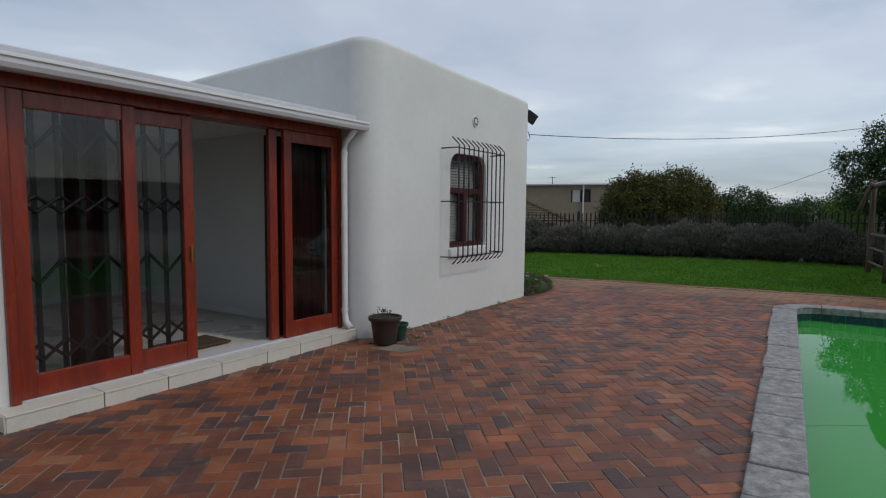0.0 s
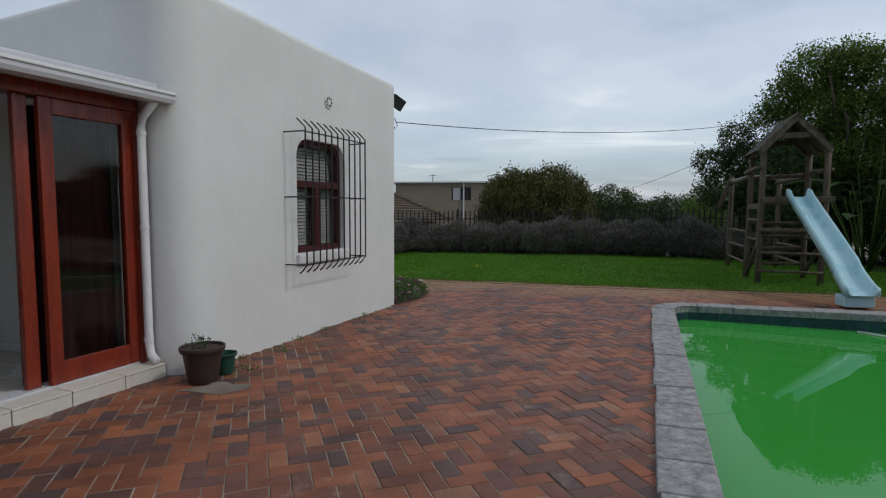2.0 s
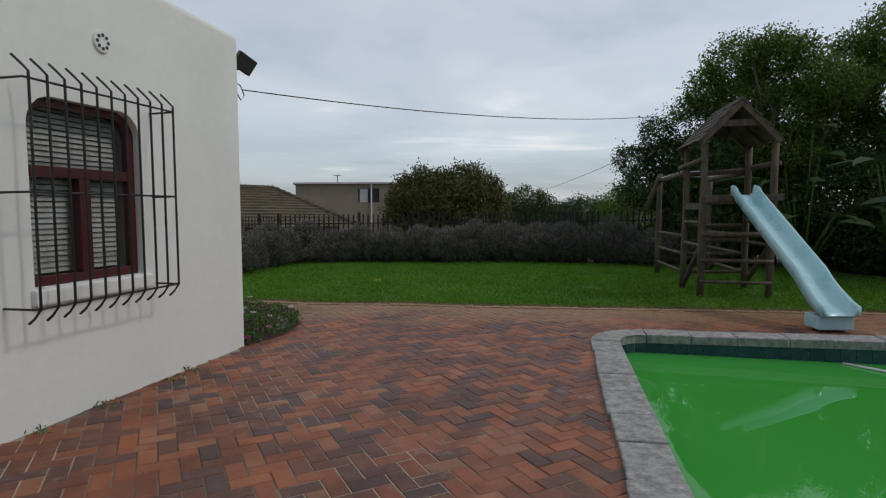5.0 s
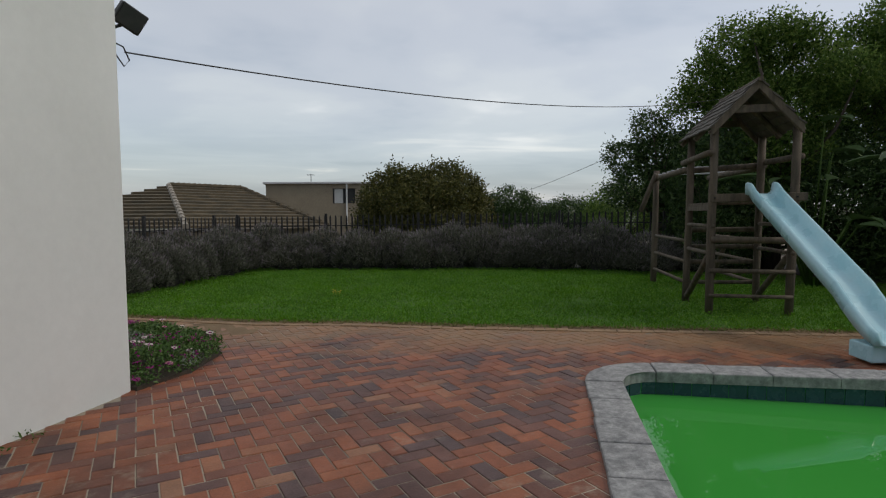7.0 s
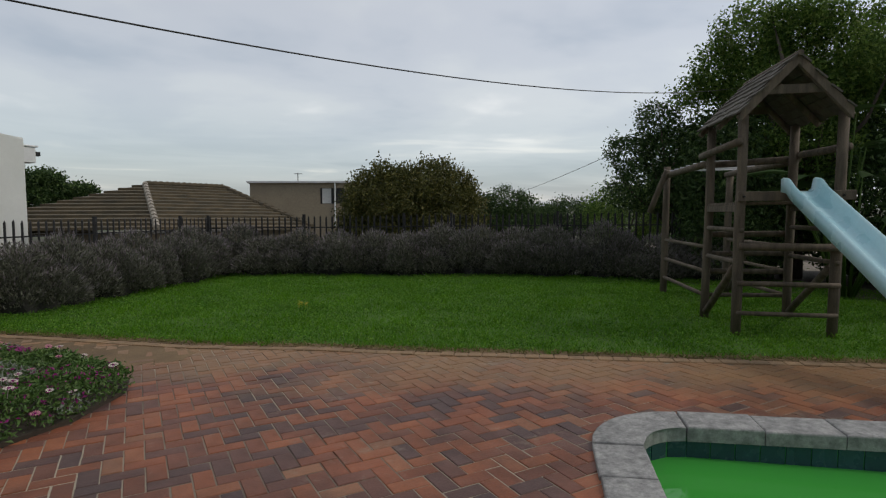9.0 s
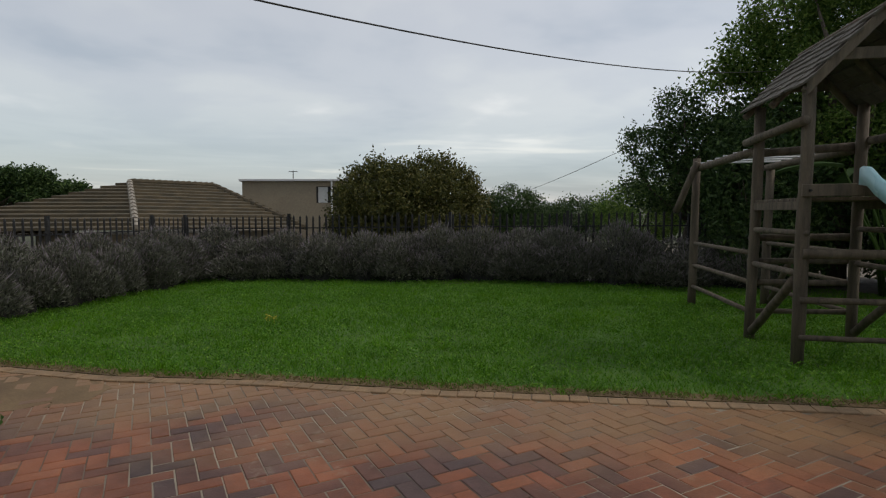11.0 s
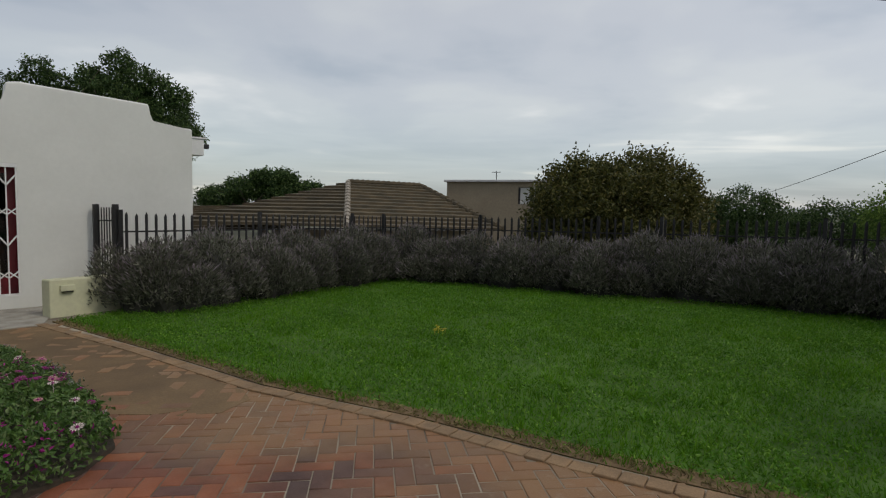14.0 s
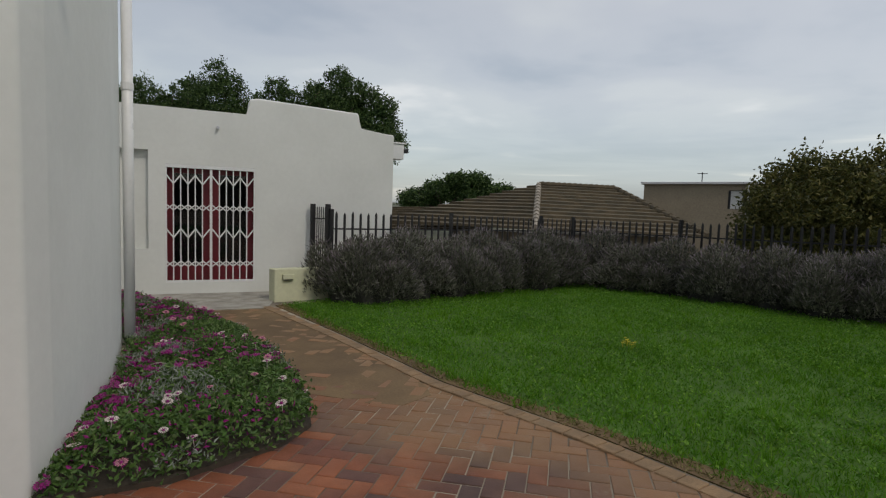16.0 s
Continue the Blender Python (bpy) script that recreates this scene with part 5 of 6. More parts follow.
# climbing bars running back from the tower to two far posts
climb = thing("climbing_frame", *(TM @ Vector((0.5, 2.6, 0))).xy, "weathered timber climbing bars beside the play tower", "climbing frame")
for sx in (0, TW):
    pole("post", (sx, FAR, -0.05), (sx, FAR, 2.2 if sx == 0 else 2.04), 0.06, climb)
    pole("top_beam", (sx - 0.02, TD + 0.07, 2.06), (sx - 0.02, FAR + 0.1, 2.05), 0.05, climb)
for z in (0.30, 0.62, 0.95):
    pole("rung", (0.0, TD + 0.06, z), (0.0, FAR, z - 0.01), 0.028, climb)
    pole("rung", (TW, TD + 0.06, z), (TW, FAR, z - 0.01), 0.028, climb)
for k in range(6):
    y = TD + 0.35 + k * 0.34
    pole("monkey_bar", (-0.03, y, 2.11), (TW + 0.03, y, 2.11), 0.014, climb, 8, GUTTER_GREY)
pole("brace", (-0.08, FAR - 0.35, 2.12), (-0.30, FAR - 0.1, 1.42), 0.05, climb)
pole("brace", (TW + 0.04, FAR - 0.1, 0.1), (TW + 0.04, FAR - 0.9, 0.95), 0.04, climb)

# slide: a trough with raised rims, flaring out at its foot
slide = thing("slide", 7.75, 7.9, "pale blue fibreglass slide running down to the pool edge", "slide")
S0, S1 = TM @ Vector((0.55, -0.12, 1.70)), Vector((7.72, 7.62, 0.20))
flat_dir = Vector((S1.x - S0.x, S1.y - S0.y, 0)).normalized()
cross = Vector((-flat_dir.y, flat_dir.x, 0))
run = (Vector((S1.x, S1.y, 0)) - Vector((S0.x, S0.y, 0))).length
path = []
for k in range(25):
    f = k / 24
    z = 1.66 * (1 - f) ** 1.0 + 0.20 * f
    if f > 0.75:
        z = 0.21 + (z - 0.21) * (1 - (f - 0.75) * 2.2) if f < 1 else 0.21
    if f < 0.06:
        z = 1.64 - f * 0.4
    path.append((f, z))
prof = [(-0.25, -0.01), (-0.25, 0.13), (-0.215, 0.15), (-0.185, 0.13), (-0.165, 0.03), (-0.12, 0.0), (0.12, 0.0), (0.165, 0.03), (0.185, 0.13), (0.215, 0.15), (0.25, 0.13), (0.25, -0.01), (0.2, -0.012), (0.13, -0.03), (-0.13, -0.03), (-0.2, -0.012)]
bm = bmesh.new()
rings = []
for f, z in path:
    p = Vector((S0.x, S0.y, 0)) + flat_dir * run * f
    wide = 1.0 + 0.12 * max(0, f - 0.85) / 0.15
    hi = 1.0 - 0.25 * max(0, f - 0.9) / 0.1
    rings.append([bm.verts.new(p + cross * u * 0.78 * wide + Vector((0, 0, z + w * hi))) for u, w in prof])
for a, b in zip(rings, rings[1:]):
    for i in range(len(prof)):
        bm.faces.new((a[i], a[(i + 1) % len(prof)], b[(i + 1) % len(prof)], b[i]))
bm.faces.new(rings[0][::-1]); bm.faces.new(rings[-1])
part("chute", bm, SLIDE_BLUE, slide, smooth=True)
bm = bmesh.new()
p = Vector((S1.x, S1.y, 0)) - flat_dir * 0.22
SB = Matrix(((cross.x, flat_dir.x, 0, p.x), (cross.y, flat_dir.y, 0, p.y), (0, 0, 1, 0), (0, 0, 0, 1)))
box(bm, -0.19, 0.19, -0.16, 0.16, 0.03, 0.19, SB, 0.015)
part("foot_block", bm, SLIDE_BLUE, slide, "blue foot block")

# ---- neighbouring houses ----
nb = thing("tiled_roof_house", 0.5, 31.0, "neighbour house with a brown tiled hip roof", "house")
apex, ridge_r = Vector((0.1, 31.0, 2.75)), Vector((3.0, 32.0, 2.68))
c_front, c_right, c_left, c_back = Vector((1.0, 25.5, 1.05)), Vector((6.2, 28.0, 0.95)), Vector((-3.0, 30.0, 1.75)), Vector((3.0, 37.0, 1.0))


def roof_face(name, a, b, c, d, rows, parent):
    """Tile courses from the ridge a-b down to the eave d-c, each lapping the next."""
    for k in range(rows):
        bm = bmesh.new()
        f0, f1 = k / rows, (k + 1) / rows
        p, q, r, s = a.lerp(d, f0), b.lerp(c, f0), b.lerp(c, f1), a.lerp(d, f1)
        lift = Vector((0, 0, 0.085))
        vs = [bm.verts.new(v) for v in (p, q, r + lift, s + lift, r, s)]
        bm.faces.new(vs[:4]); bm.faces.new((vs[3], vs[2], vs[4], vs[5]))
        part("tile_course", bm, ROOF_TILE, parent)


roof_a = part("roof", (lambda b: (prism(b, [(-2.6, 29.6), (0.8, 26.2), (5.6, 28.4), (3, 36)], 0.2, 0.9), b)[1])(bmesh.new()), BEIGE, nb)
roof_face("tile_course", apex, ridge_r, c_right, c_front, 13, roof_a)
roof_face("tile_course", apex, apex + Vector((0.01, 0, 0)), c_front, Vector((-5.5, 27.0, 1.1)), 13, roof_a)
for a, b in ((apex, c_front), (apex, ridge_r), (ridge_r, c_right)):
    n = 14
    for k in range(n):
        bm = bmesh.new()
        p, q = a.lerp(b, k / n), a.lerp(b, (k + 1) / n)
        tube(bm, p + Vector((0, 0, 0.03)), q + Vector((0, 0, 0.05)), 0.10, 0.12, 8)
        part("ridge_tile", bm, RIDGE_TILE if b is c_front else ROOF_TILE, roof_a)
w_a, w_b = Vector((-1.9, 32.2, 1.85)), Vector((-12.0, 32.0, 1.62))
roof_face("tile_course", w_b, w_a, Vector((-1.2, 28.5, 0.9)), Vector((-11.0, 27.5, 0.6)), 10, roof_a)

nh = thing("flat_roof_house", 6.5, 33.0, "beige flat-roofed two-storey neighbour house", "house")
NM = Matrix(((0.985, 0.17, 0, 4.15), (-0.17, 0.985, 0, 33.0), (0, 0, 1, 0), (0, 0, 0, 1)))
bm = bmesh.new()
box(bm, 0, 9.0, 0, 5.0, -0.9, 2.95, NM)
cutw = bmesh.new()
box(cutw, 3.15, 4.25, -0.5, 0.15, 1.98, 2.72, NM)
part("wall", carved("nh", bm, [cutw]), BEIGE, nh)
bm = bmesh.new()
box(bm, -0.12, 9.1, -0.15, 5.1, 2.952, 3.04, NM, 0.01)
part("roof", bm, GUTTER_GREY, nh, "pale metal roof edge")
# dark sheet in the opening: the room's shade as colour
nw = part("window", (lambda b: (box(b, 3.16, 4.24, 0.10, 0.13, 1.99, 2.71, NM), b)[1])(bmesh.new()), INTERIOR_SHADE, nh)
for s0, s1 in ((3.16, 3.22), (3.68, 3.74), (4.18, 4.24)):
    bm = bmesh.new()
    box(bm, s0, s1, 0.05, 0.098, 1.99, 2.71, NM)
    part("frame", bm, BLACK_STEEL, nw)
bm = bmesh.new()
box(bm, 3.24, 3.66, 0.07, 0.098, 2.0, 2.70, NM)
part("blind", bm, BLIND, nw, "pale half-drawn blind")
bm = bmesh.new()
tube(bm, (3.83, -0.06, 0.9), (3.83, -0.06, 2.95), 0.04, None, 8, NM)
part("downpipe", bm, WHITE_PAINT, nh)
bm = bmesh.new()
tube(bm, (2.1, 1.0, 3.0), (2.1, 1.0, 3.5), 0.02, None, 6, NM)
ant = part("aerial", bm, BLACK_STEEL, nh)
bm = bmesh.new()
tube(bm, (1.9, 1.0, 3.45), (2.3, 1.0, 3.45), 0.015, None, 6, NM)
part("aerial_bar", bm, BLACK_STEEL, ant)

# overhead cables
def cable(a, b, sag, r, label):
    t = thing("overhead_cable", a[0], a[1], label, "cable", z=a[2])
    bm = bmesh.new()
    a, b = Vector(a), Vector(b)
    pipe(bm, [a.lerp(b, k / 24) - Vector((0, 0, sag * 4 * (k / 24) * (1 - k / 24))) for k in range(25)], r, 6)
    part("wire", bm, BLACK_STEEL, t)
cable((1.45, 9.80, 2.78), (13.0, 14.4, 3.98), 0.31, 0.0065, "thin black cable slung from the wall corner")
cable((12.5, 16.2, 3.3), (17.4, 33.2, 2.3), 0.1, 0.008, "thin far cable between the trees")

# ---- unseen plain walls added to close the garden, dark for glass and pool to reflect ----
for x0, y0, x1, y1 in ((19.5, 12.0, 18.0, -6.0), (18.0, -6.0, -7.5, -6.0), (-7.5, -6.0, -7.5, 2.2)):
    L = math.hypot(x1 - x0, y1 - y0)
    bm = bmesh.new()
    box(bm, 0, L, -0.1, 0.1, -0.3, 2.0, pose(x0, y0, 0, 0, 0, math.degrees(math.atan2(y1 - y0, x1 - x0))))
    setting("wall_boundary", bm, BOUNDARY, "unseen plain wall added round the garden, dark for the reflections", "wall")

# ---- flowerbed at the wall corner ----
BED = [(1.45, 9.72), (1.85, 10.15), (2.10, 10.75), (2.08, 11.1), (1.62, 11.72), (0.95, 12.3), (0.05, 12.95), (-1.7, 13.9), (-3.0, 13.9), (-1.3, 12.6), (-0.6, 12.1), (0.25, 11.25), (0.95, 10.3), (1.32, 9.80)]
bed = thing("flowerbed", 1.3, 11.2, "low mat of daisies in flower along the house wall", "flowerbed")
bm = bmesh.new()
prism(bm, BED, -0.05, 0.03)
part("soil", bm, SOIL, bed)
rng = np.random.default_rng(5)


def in_bed(p):
    x, y = p[:, 0], p[:, 1]
    ok = np.zeros(len(p), bool)
    for (x0, y0), (x1, y1) in zip(BED, BED[1:] + BED[:1]):
        c = (y0 > y) != (y1 > y)
        ok ^= c & (x < (x1 - x0) * (y - y0) / (y1 - y0 + 1e-9) + x0)
    return ok


def bed_height(p):
    # a low mound, thickest midway between wall and path
    d = np.full(len(p), 9.0)
    for (x0, y0), (x1, y1) in zip(BED[:8], BED[1:9]):
        ex, ey = x1 - x0, y1 - y0
        t = np.clip(((p[:, 0] - x0) * ex + (p[:, 1] - y0) * ey) / (ex * ex + ey * ey), 0, 1)
        d = np.minimum(d, np.hypot(p[:, 0] - x0 - t * ex, p[:, 1] - y0 - t * ey))
    lump = 0.05 * np.sin(p[:, 0] * 6.0 + p[:, 1] * 3.0) * np.sin(p[:, 1] * 7.0)
    e = np.full(len(p), 9.0)
    for (x0, y0), (x1, y1) in zip(BED[9:], BED[10:]):
        ex, ey = x1 - x0, y1 - y0
        t = np.clip(((p[:, 0] - x0) * ex + (p[:, 1] - y0) * ey) / (ex * ex + ey * ey), 0, 1)
        e = np.minimum(e, np.hypot(p[:, 0] - x0 - t * ex, p[:, 1] - y0 - t * ey))
    return 0.04 + (0.20 * np.clip(d / 0.22, 0, 1) ** 0.6 + lump) * np.clip(e / 0.3, 0.45, 1)


q = np.stack([rng.uniform(-3.2, 2.3, 110000), rng.uniform(9.6, 14.2, 110000)], 1)
q = q[in_bed(q)]
hh = bed_height(q)
ctr = np.c_[q + rng.normal(size=q.shape) * 0.03, FALL_X * q[:, 0] + FALL_Y * q[:, 1] + hh * rng.uniform(0.35, 1.0, len(q)) ** 0.4] - np.array(ORG[bed])
leaves = new("leaves_mat", cards("leaves_mat", ctr, rng.uniform(0.022, 0.055, len(q)), LEAF_FLOWERBED, rng, 2.0, 0.3))
leaves.parent = bed
tagged(leaves, "mat of small green leaves", "", "", "stuff")
sv = (np.sin(q[:, 0] * 3.4 + 0.8) * np.sin(q[:, 1] * 4.3 + 2.0) > 0.45) & (rng.uniform(0, 1, len(q)) < 0.55)
silver = new("silver_leaves", cards("silver_leaves", ctr[sv] + np.array([0, 0, 0.02]), rng.uniform(0.03, 0.06, int(sv.sum())), LEAF_SILVER, rng, 4.0, 0.55))
silver.parent = bed
tagged(silver, "drifts of silver-grey leaves", "", "", "stuff")
mg = (np.sin(q[:, 0] * 2.6 + 1.0) * np.sin(q[:, 1] * 2.3) > 0.0) & (rng.uniform(0, 1, len(q)) < 0.07)
buds = new("bloom_drift", cards("bloom_drift", ctr[mg] + np.array([0, 0, 0.03]), rng.uniform(0.025, 0.045, int(mg.sum())), PETAL_MAGENTA, rng, 2.2, 0.3))
buds.parent = bed
tagged(buds, "drifts of half-closed magenta blooms", "", "", "stuff")


def daisy(mat, r):
    bm = bmesh.new()
    for k in range(13):
        a, w = 6.2832 * k / 13, 0.20
        pts = [(0.22 * r, a, 0), (0.75 * r, a - w, 0.12 * r), (r, a, 0.05 * r), (0.75 * r, a + w, 0.12 * r)]
        vs = [bm.verts.new((d * math.cos(t), d * math.sin(t), z)) for d, t, z in pts]
        f = bm.faces.new(vs)
    for f in bm.faces[:]:
        f.material_index = 0
    n0 = len(bm.faces)
    bmesh.ops.create_uvsphere(bm, u_segments=8, v_segments=4, radius=0.27 * r)
    bm.faces.ensure_lookup_table()
    for f in bm.faces[n0:]:
        f.material_index = 1
    tube(bm, (0, 0, 0), (0.005, 0.0, -0.07), 0.002, None, 4)
    return finish(bm, "daisy", [mat, YELLOW if mat is YELLOW else PETAL_MAGENTA])


kinds_d = [daisy(PETAL_PINK, 0.038), daisy(PETAL_WHITE, 0.038), daisy(PETAL_MAGENTA, 0.04)]
pick = rng.permutation(len(q))
# magenta ones crowd in drifts, pale ones stand singly
placed = 0
for k in pick[:9000]:
    x, y = q[k]
    if placed >= 290:
        break
    drift = math.sin(x * 2.2 + 1.0) * math.sin(y * 1.9) > -0.15
    kd = 2 if rng.uniform() < 0.88 else int(rng.integers(0, 2))
    if kd == 2 and not drift:
        continue
    placed += 1
    ob = new("flower", kinds_d[kd])
    ob.parent = bed
    ob.matrix_local = Matrix.Translation(Vector((x, y, gz(x, y) + hh[k] + rng.uniform(0.015, 0.05) * (1 if kd < 2 else 0.4))) - ORG[bed]) @ pose(0, 0, 0, rng.uniform(-22, 22), rng.uniform(-22, 22), rng.uniform(0, 360)) @ Matrix.Scale(rng.uniform(0.75, 1.1), 4)

# rainwater pipe down the end wall
dp2 = thing("downpipe", -0.82, 12.3, "white round downpipe on the rounded end wall", "downpipe")
bm = bmesh.new()
px, py = hw(0.97, 3.2).xy
tube(bm, (px, py, 0.1), (px, py, 3.46), 0.05, None, 14)
part("pipe", bm, WHITE_PAINT, dp2, smooth=True)
bm = bmesh.new()
tube(bm, (px, py, 2.55), (px, py, 2.62), 0.057, None, 14)
part("collar", bm, WHITE_PAINT, dp2)

# ---- pots by the door ----
POT_X, POT_Y = -0.64, 6.17
def pot(name, x, y, r, h, mat, label):
    t = thing(name, x, y, label, "plant pot")
    bm = bmesh.new()
    prof = [(r * 0.0, 0.01), (r * 0.68, 0.01), (r * 0.88, h * 0.80), (r * 0.90, h * 0.84), (r * 1.0, h * 0.86), (r * 1.04, h * 0.93), (r * 1.03, h), (r * 0.95, h), (r * 0.88, h * 0.86), (r * 0.62, 0.04), (0.0, 0.04)]
    rings = [[bm.verts.new((x + d * math.cos(6.2832 * k / 28), y + d * math.sin(6.2832 * k / 28), z)) for k in range(28)] for d, z in prof[1:-1]]
    for a, b in zip(rings, rings[1:]):
        for k in range(28):
            bm.faces.new((a[k], a[(k + 1) % 28], b[(k + 1) % 28], b[k]))
    bm.faces.new(rings[0][::-1]); bm.faces.new(rings[-1])
    part("pot_body", bm, mat, t, smooth=False)
    return t


brown = pot("plant_pot", POT_X, POT_Y, 0.18, 0.31, POT_BROWN, "brown plastic pot of earth with dry seedlings")
bm = bmesh.new()
tube(bm, (POT_X, POT_Y, 0.06), (POT_X, POT_Y, 0.285), 0.12, 0.163, 24)
part("soil", bm, SOIL, brown)
rp = np.random.default_rng(9)
for k in range(14):
    a, d = rp.uniform(0, 6.28), rp.uniform(0.02, 0.15)
    x, y, hgt = POT_X + d * math.cos(a), POT_Y + d * math.sin(a), rp.uniform(0.03, 0.10)
    bm = bmesh.new()
    pipe(bm, [(x, y, 0.28), (x + rp.normal() * 0.01, y + rp.normal() * 0.01, 0.285 + hgt)], 0.002, 5)
    sd = part("seedling", bm, BARK, brown, "dry seedling")
    lp = np.array([[x, y, 0.285 + hgt]] * 5) + rp.normal(size=(5, 3)) * 0.012 + np.array([0, 0, gz(x, y)]) - np.array(ORG[brown])
    lf = new("leaf", cards("leaf", lp, np.full(5, 0.028), LEAF_DARK, rp))
    lf.parent = sd
pot("plant_pot", POT_X + 0.14, POT_Y + 0.21, 0.105, 0.19, POT_GREEN, "small empty green plastic pot")
bm = bmesh.new()
patch = [(POT_X + 0.16 + (0.26 + 0.09 * math.sin(k * 2.1)) * math.cos(k * 0.45) * 0.9, POT_Y - 0.24 + (0.14 + 0.05 * math.cos(k * 1.7)) * math.sin(k * 0.45)) for k in range(14)]
prism(bm, patch, -0.01, 0.006)
setting("pavement_patch", bm, MORTAR, "old cement smear on the pavers", "pavement")

# ---- weeds in the joints along the wall, and a tuft of yellow flowers in the lawn ----
wd = thing("weeds", *hw(-2.0, -0.05).xy, "small weeds growing in joints along the wall", "weeds", "", "stuff")
pts = []
for s0, o in ((-3.3, -0.06), (-2.9, -0.22), (-1.9, -0.05), (-1.2, -0.1), (-3.6, -0.35), (-0.9, -0.04), (-2.4, -0.08)):
    c0 = hw(s0, o)
    pts.append(np.array([c0.x, c0.y, 0.02 + gz(c0.x, c0.y)]) + rp.normal(size=(26, 3)) * (0.05, 0.05, 0.012))
pts = np.concatenate(pts) - np.array(ORG[wd])
ob = new("weed_leaves", cards("weed_leaves", pts, rp.uniform(0.02, 0.05, len(pts)), LEAF_FLOWERBED, rp, 3, 0.3))
ob.parent = wd
yl = thing("yellow_flowers", 3.97, 14.5, "tuft of small yellow flowers in the lawn", "flowers")
me = daisy(YELLOW, 0.022)
for k in range(10):
    ob = new("flower", me)
    ob.parent = yl
    ob.location = (rp.normal() * 0.07, rp.normal() * 0.07, 0.07 + rp.uniform(0, 0.03))

# strelitzias beside the tower: tall paddle leaves from the base
def strelitzia(x, y, seed, n=11, h=2.0):
    r = np.random.default_rng(seed)
    t = thing("strelitzia", x, y, "clump of tall paddle-leaved strelitzia", "plant")
    for k in range(n):
        a, out, top = r.uniform(0, 6.28), r.uniform(0.3, 0.9), h * r.uniform(0.5, 1.0)
        base = Vector((0.1 * math.cos(a), 0.1 * math.sin(a), 0))
        tip = Vector((out * math.cos(a), out * math.sin(a), top))
        bm = bmesh.new()
        pipe(bm, [base, base.lerp(tip, 0.5) + Vector((0, 0, 0.1)), tip], 0.015, 6, None, [0.025, 0.018, 0.01])
        st = new("stem", finish(bm, "stem", LEAF_LIGHT, True))
        st.parent = t
        bm = bmesh.new()
        d = Vector((math.cos(a), math.sin(a), 0.25)).normalized()
        side = Vector((-math.sin(a), math.cos(a), r.uniform(-0.3, 0.3))).normalized()
        L, W = r.uniform(0.6, 0.9), r.uniform(0.14, 0.2)
        rows = []
        for i in range(8):
            f = i / 7
            c = tip + d * L * f - Vector((0, 0, 0.35 * L * f * f))
            w = W * math.sin(math.pi * min(0.97, 0.08 + f * 0.92)) ** 0.7
            rows.append([bm.verts.new(c - side * w + Vector((0, 0, 0.05))), bm.verts.new(c), bm.verts.new(c + side * w + Vector((0, 0, 0.05)))])
        for p, q_ in zip(rows, rows[1:]):
            for j in range(2):
                bm.faces.new((p[j], p[j + 1], q_[j + 1], q_[j]))
        lf = new("leaf", finish(bm, "leaf", LEAF_DARK, True))
        lf.parent = st
    return t


strelitzia(12.2, 11.6, 61)
strelitzia(13.0, 10.2, 62, 12, 2.4)
strelitzia(12.6, 9.0, 63, 10, 1.5)
strelitzia(13.4, 12.6, 64, 10, 3.2)

# ---- grass ----
def inside_poly(p, poly):
    x, y = p[:, 0], p[:, 1]
    ok = np.zeros(len(p), bool)
    for (x0, y0), (x1, y1) in zip(poly, poly[1:] + poly[:1]):
        c = (y0 > y) != (y1 > y)
        with np.errstate(divide="ignore", invalid="ignore"):
            ok ^= c & (x < (x1 - x0) * (y - y0) / (y1 - y0) + x0)
    return ok


rng = np.random.default_rng(7)
p = np.stack([rng.uniform(-1.2, 13.5, 420000), rng.uniform(7.5, 21, 420000)], 1)
p = p[inside_poly(p, LAWN)]


def edge_distance(p, line):
    d = np.full(len(p), 9.0)
    for (x0, y0), (x1, y1) in zip(line, line[1:]):
        ex, ey = x1 - x0, y1 - y0
        t = np.clip(((p[:, 0] - x0) * ex + (p[:, 1] - y0) * ey) / (ex * ex + ey * ey), 0, 1)
        d = np.minimum(d, np.hypot(p[:, 0] - x0 - t * ex, p[:, 1] - y0 - t * ey))
    return d


# the lawn thins out to bare earth and dry straw along the brick edging
ragged = 0.10 + 0.06 * np.sin(p[:, 0] * 5.0 + p[:, 1] * 3.3) + 0.05 * np.sin(p[:, 0] * 13.0)
p = p[edge_distance(p, LAWN[:9]) > ragged * rng.uniform(0.1, 1.3, len(p))]
n = len(p)
tuft = np.sin(p[:, 0] * 3.1 + np.sin(p[:, 1] * 2.3)) * np.sin(p[:, 1] * 2.7 + np.sin(p[:, 0] * 1.9))
weed = np.sin(p[:, 0] * 9.1 + 2 * np.sin(p[:, 1] * 5.3)) * np.sin(p[:, 1] * 8.3 + 2 * np.sin(p[:, 0] * 4.1))
h = rng.uniform(0.02, 0.05, n) * (1 + 0.35 * tuft + 0.5 * np.clip(weed, 0, 1) ** 2)
a = rng.uniform(0, 6.2832, n)
lean = rng.normal(size=(n, 2)) * 0.025
b0 = np.c_[p, FALL_X * p[:, 0] + FALL_Y * p[:, 1] - 0.002]
side = np.c_[np.cos(a), np.sin(a), np.zeros(n)] * rng.uniform(0.003, 0.006, n)[:, None]
tip = b0 + np.c_[lean, h]
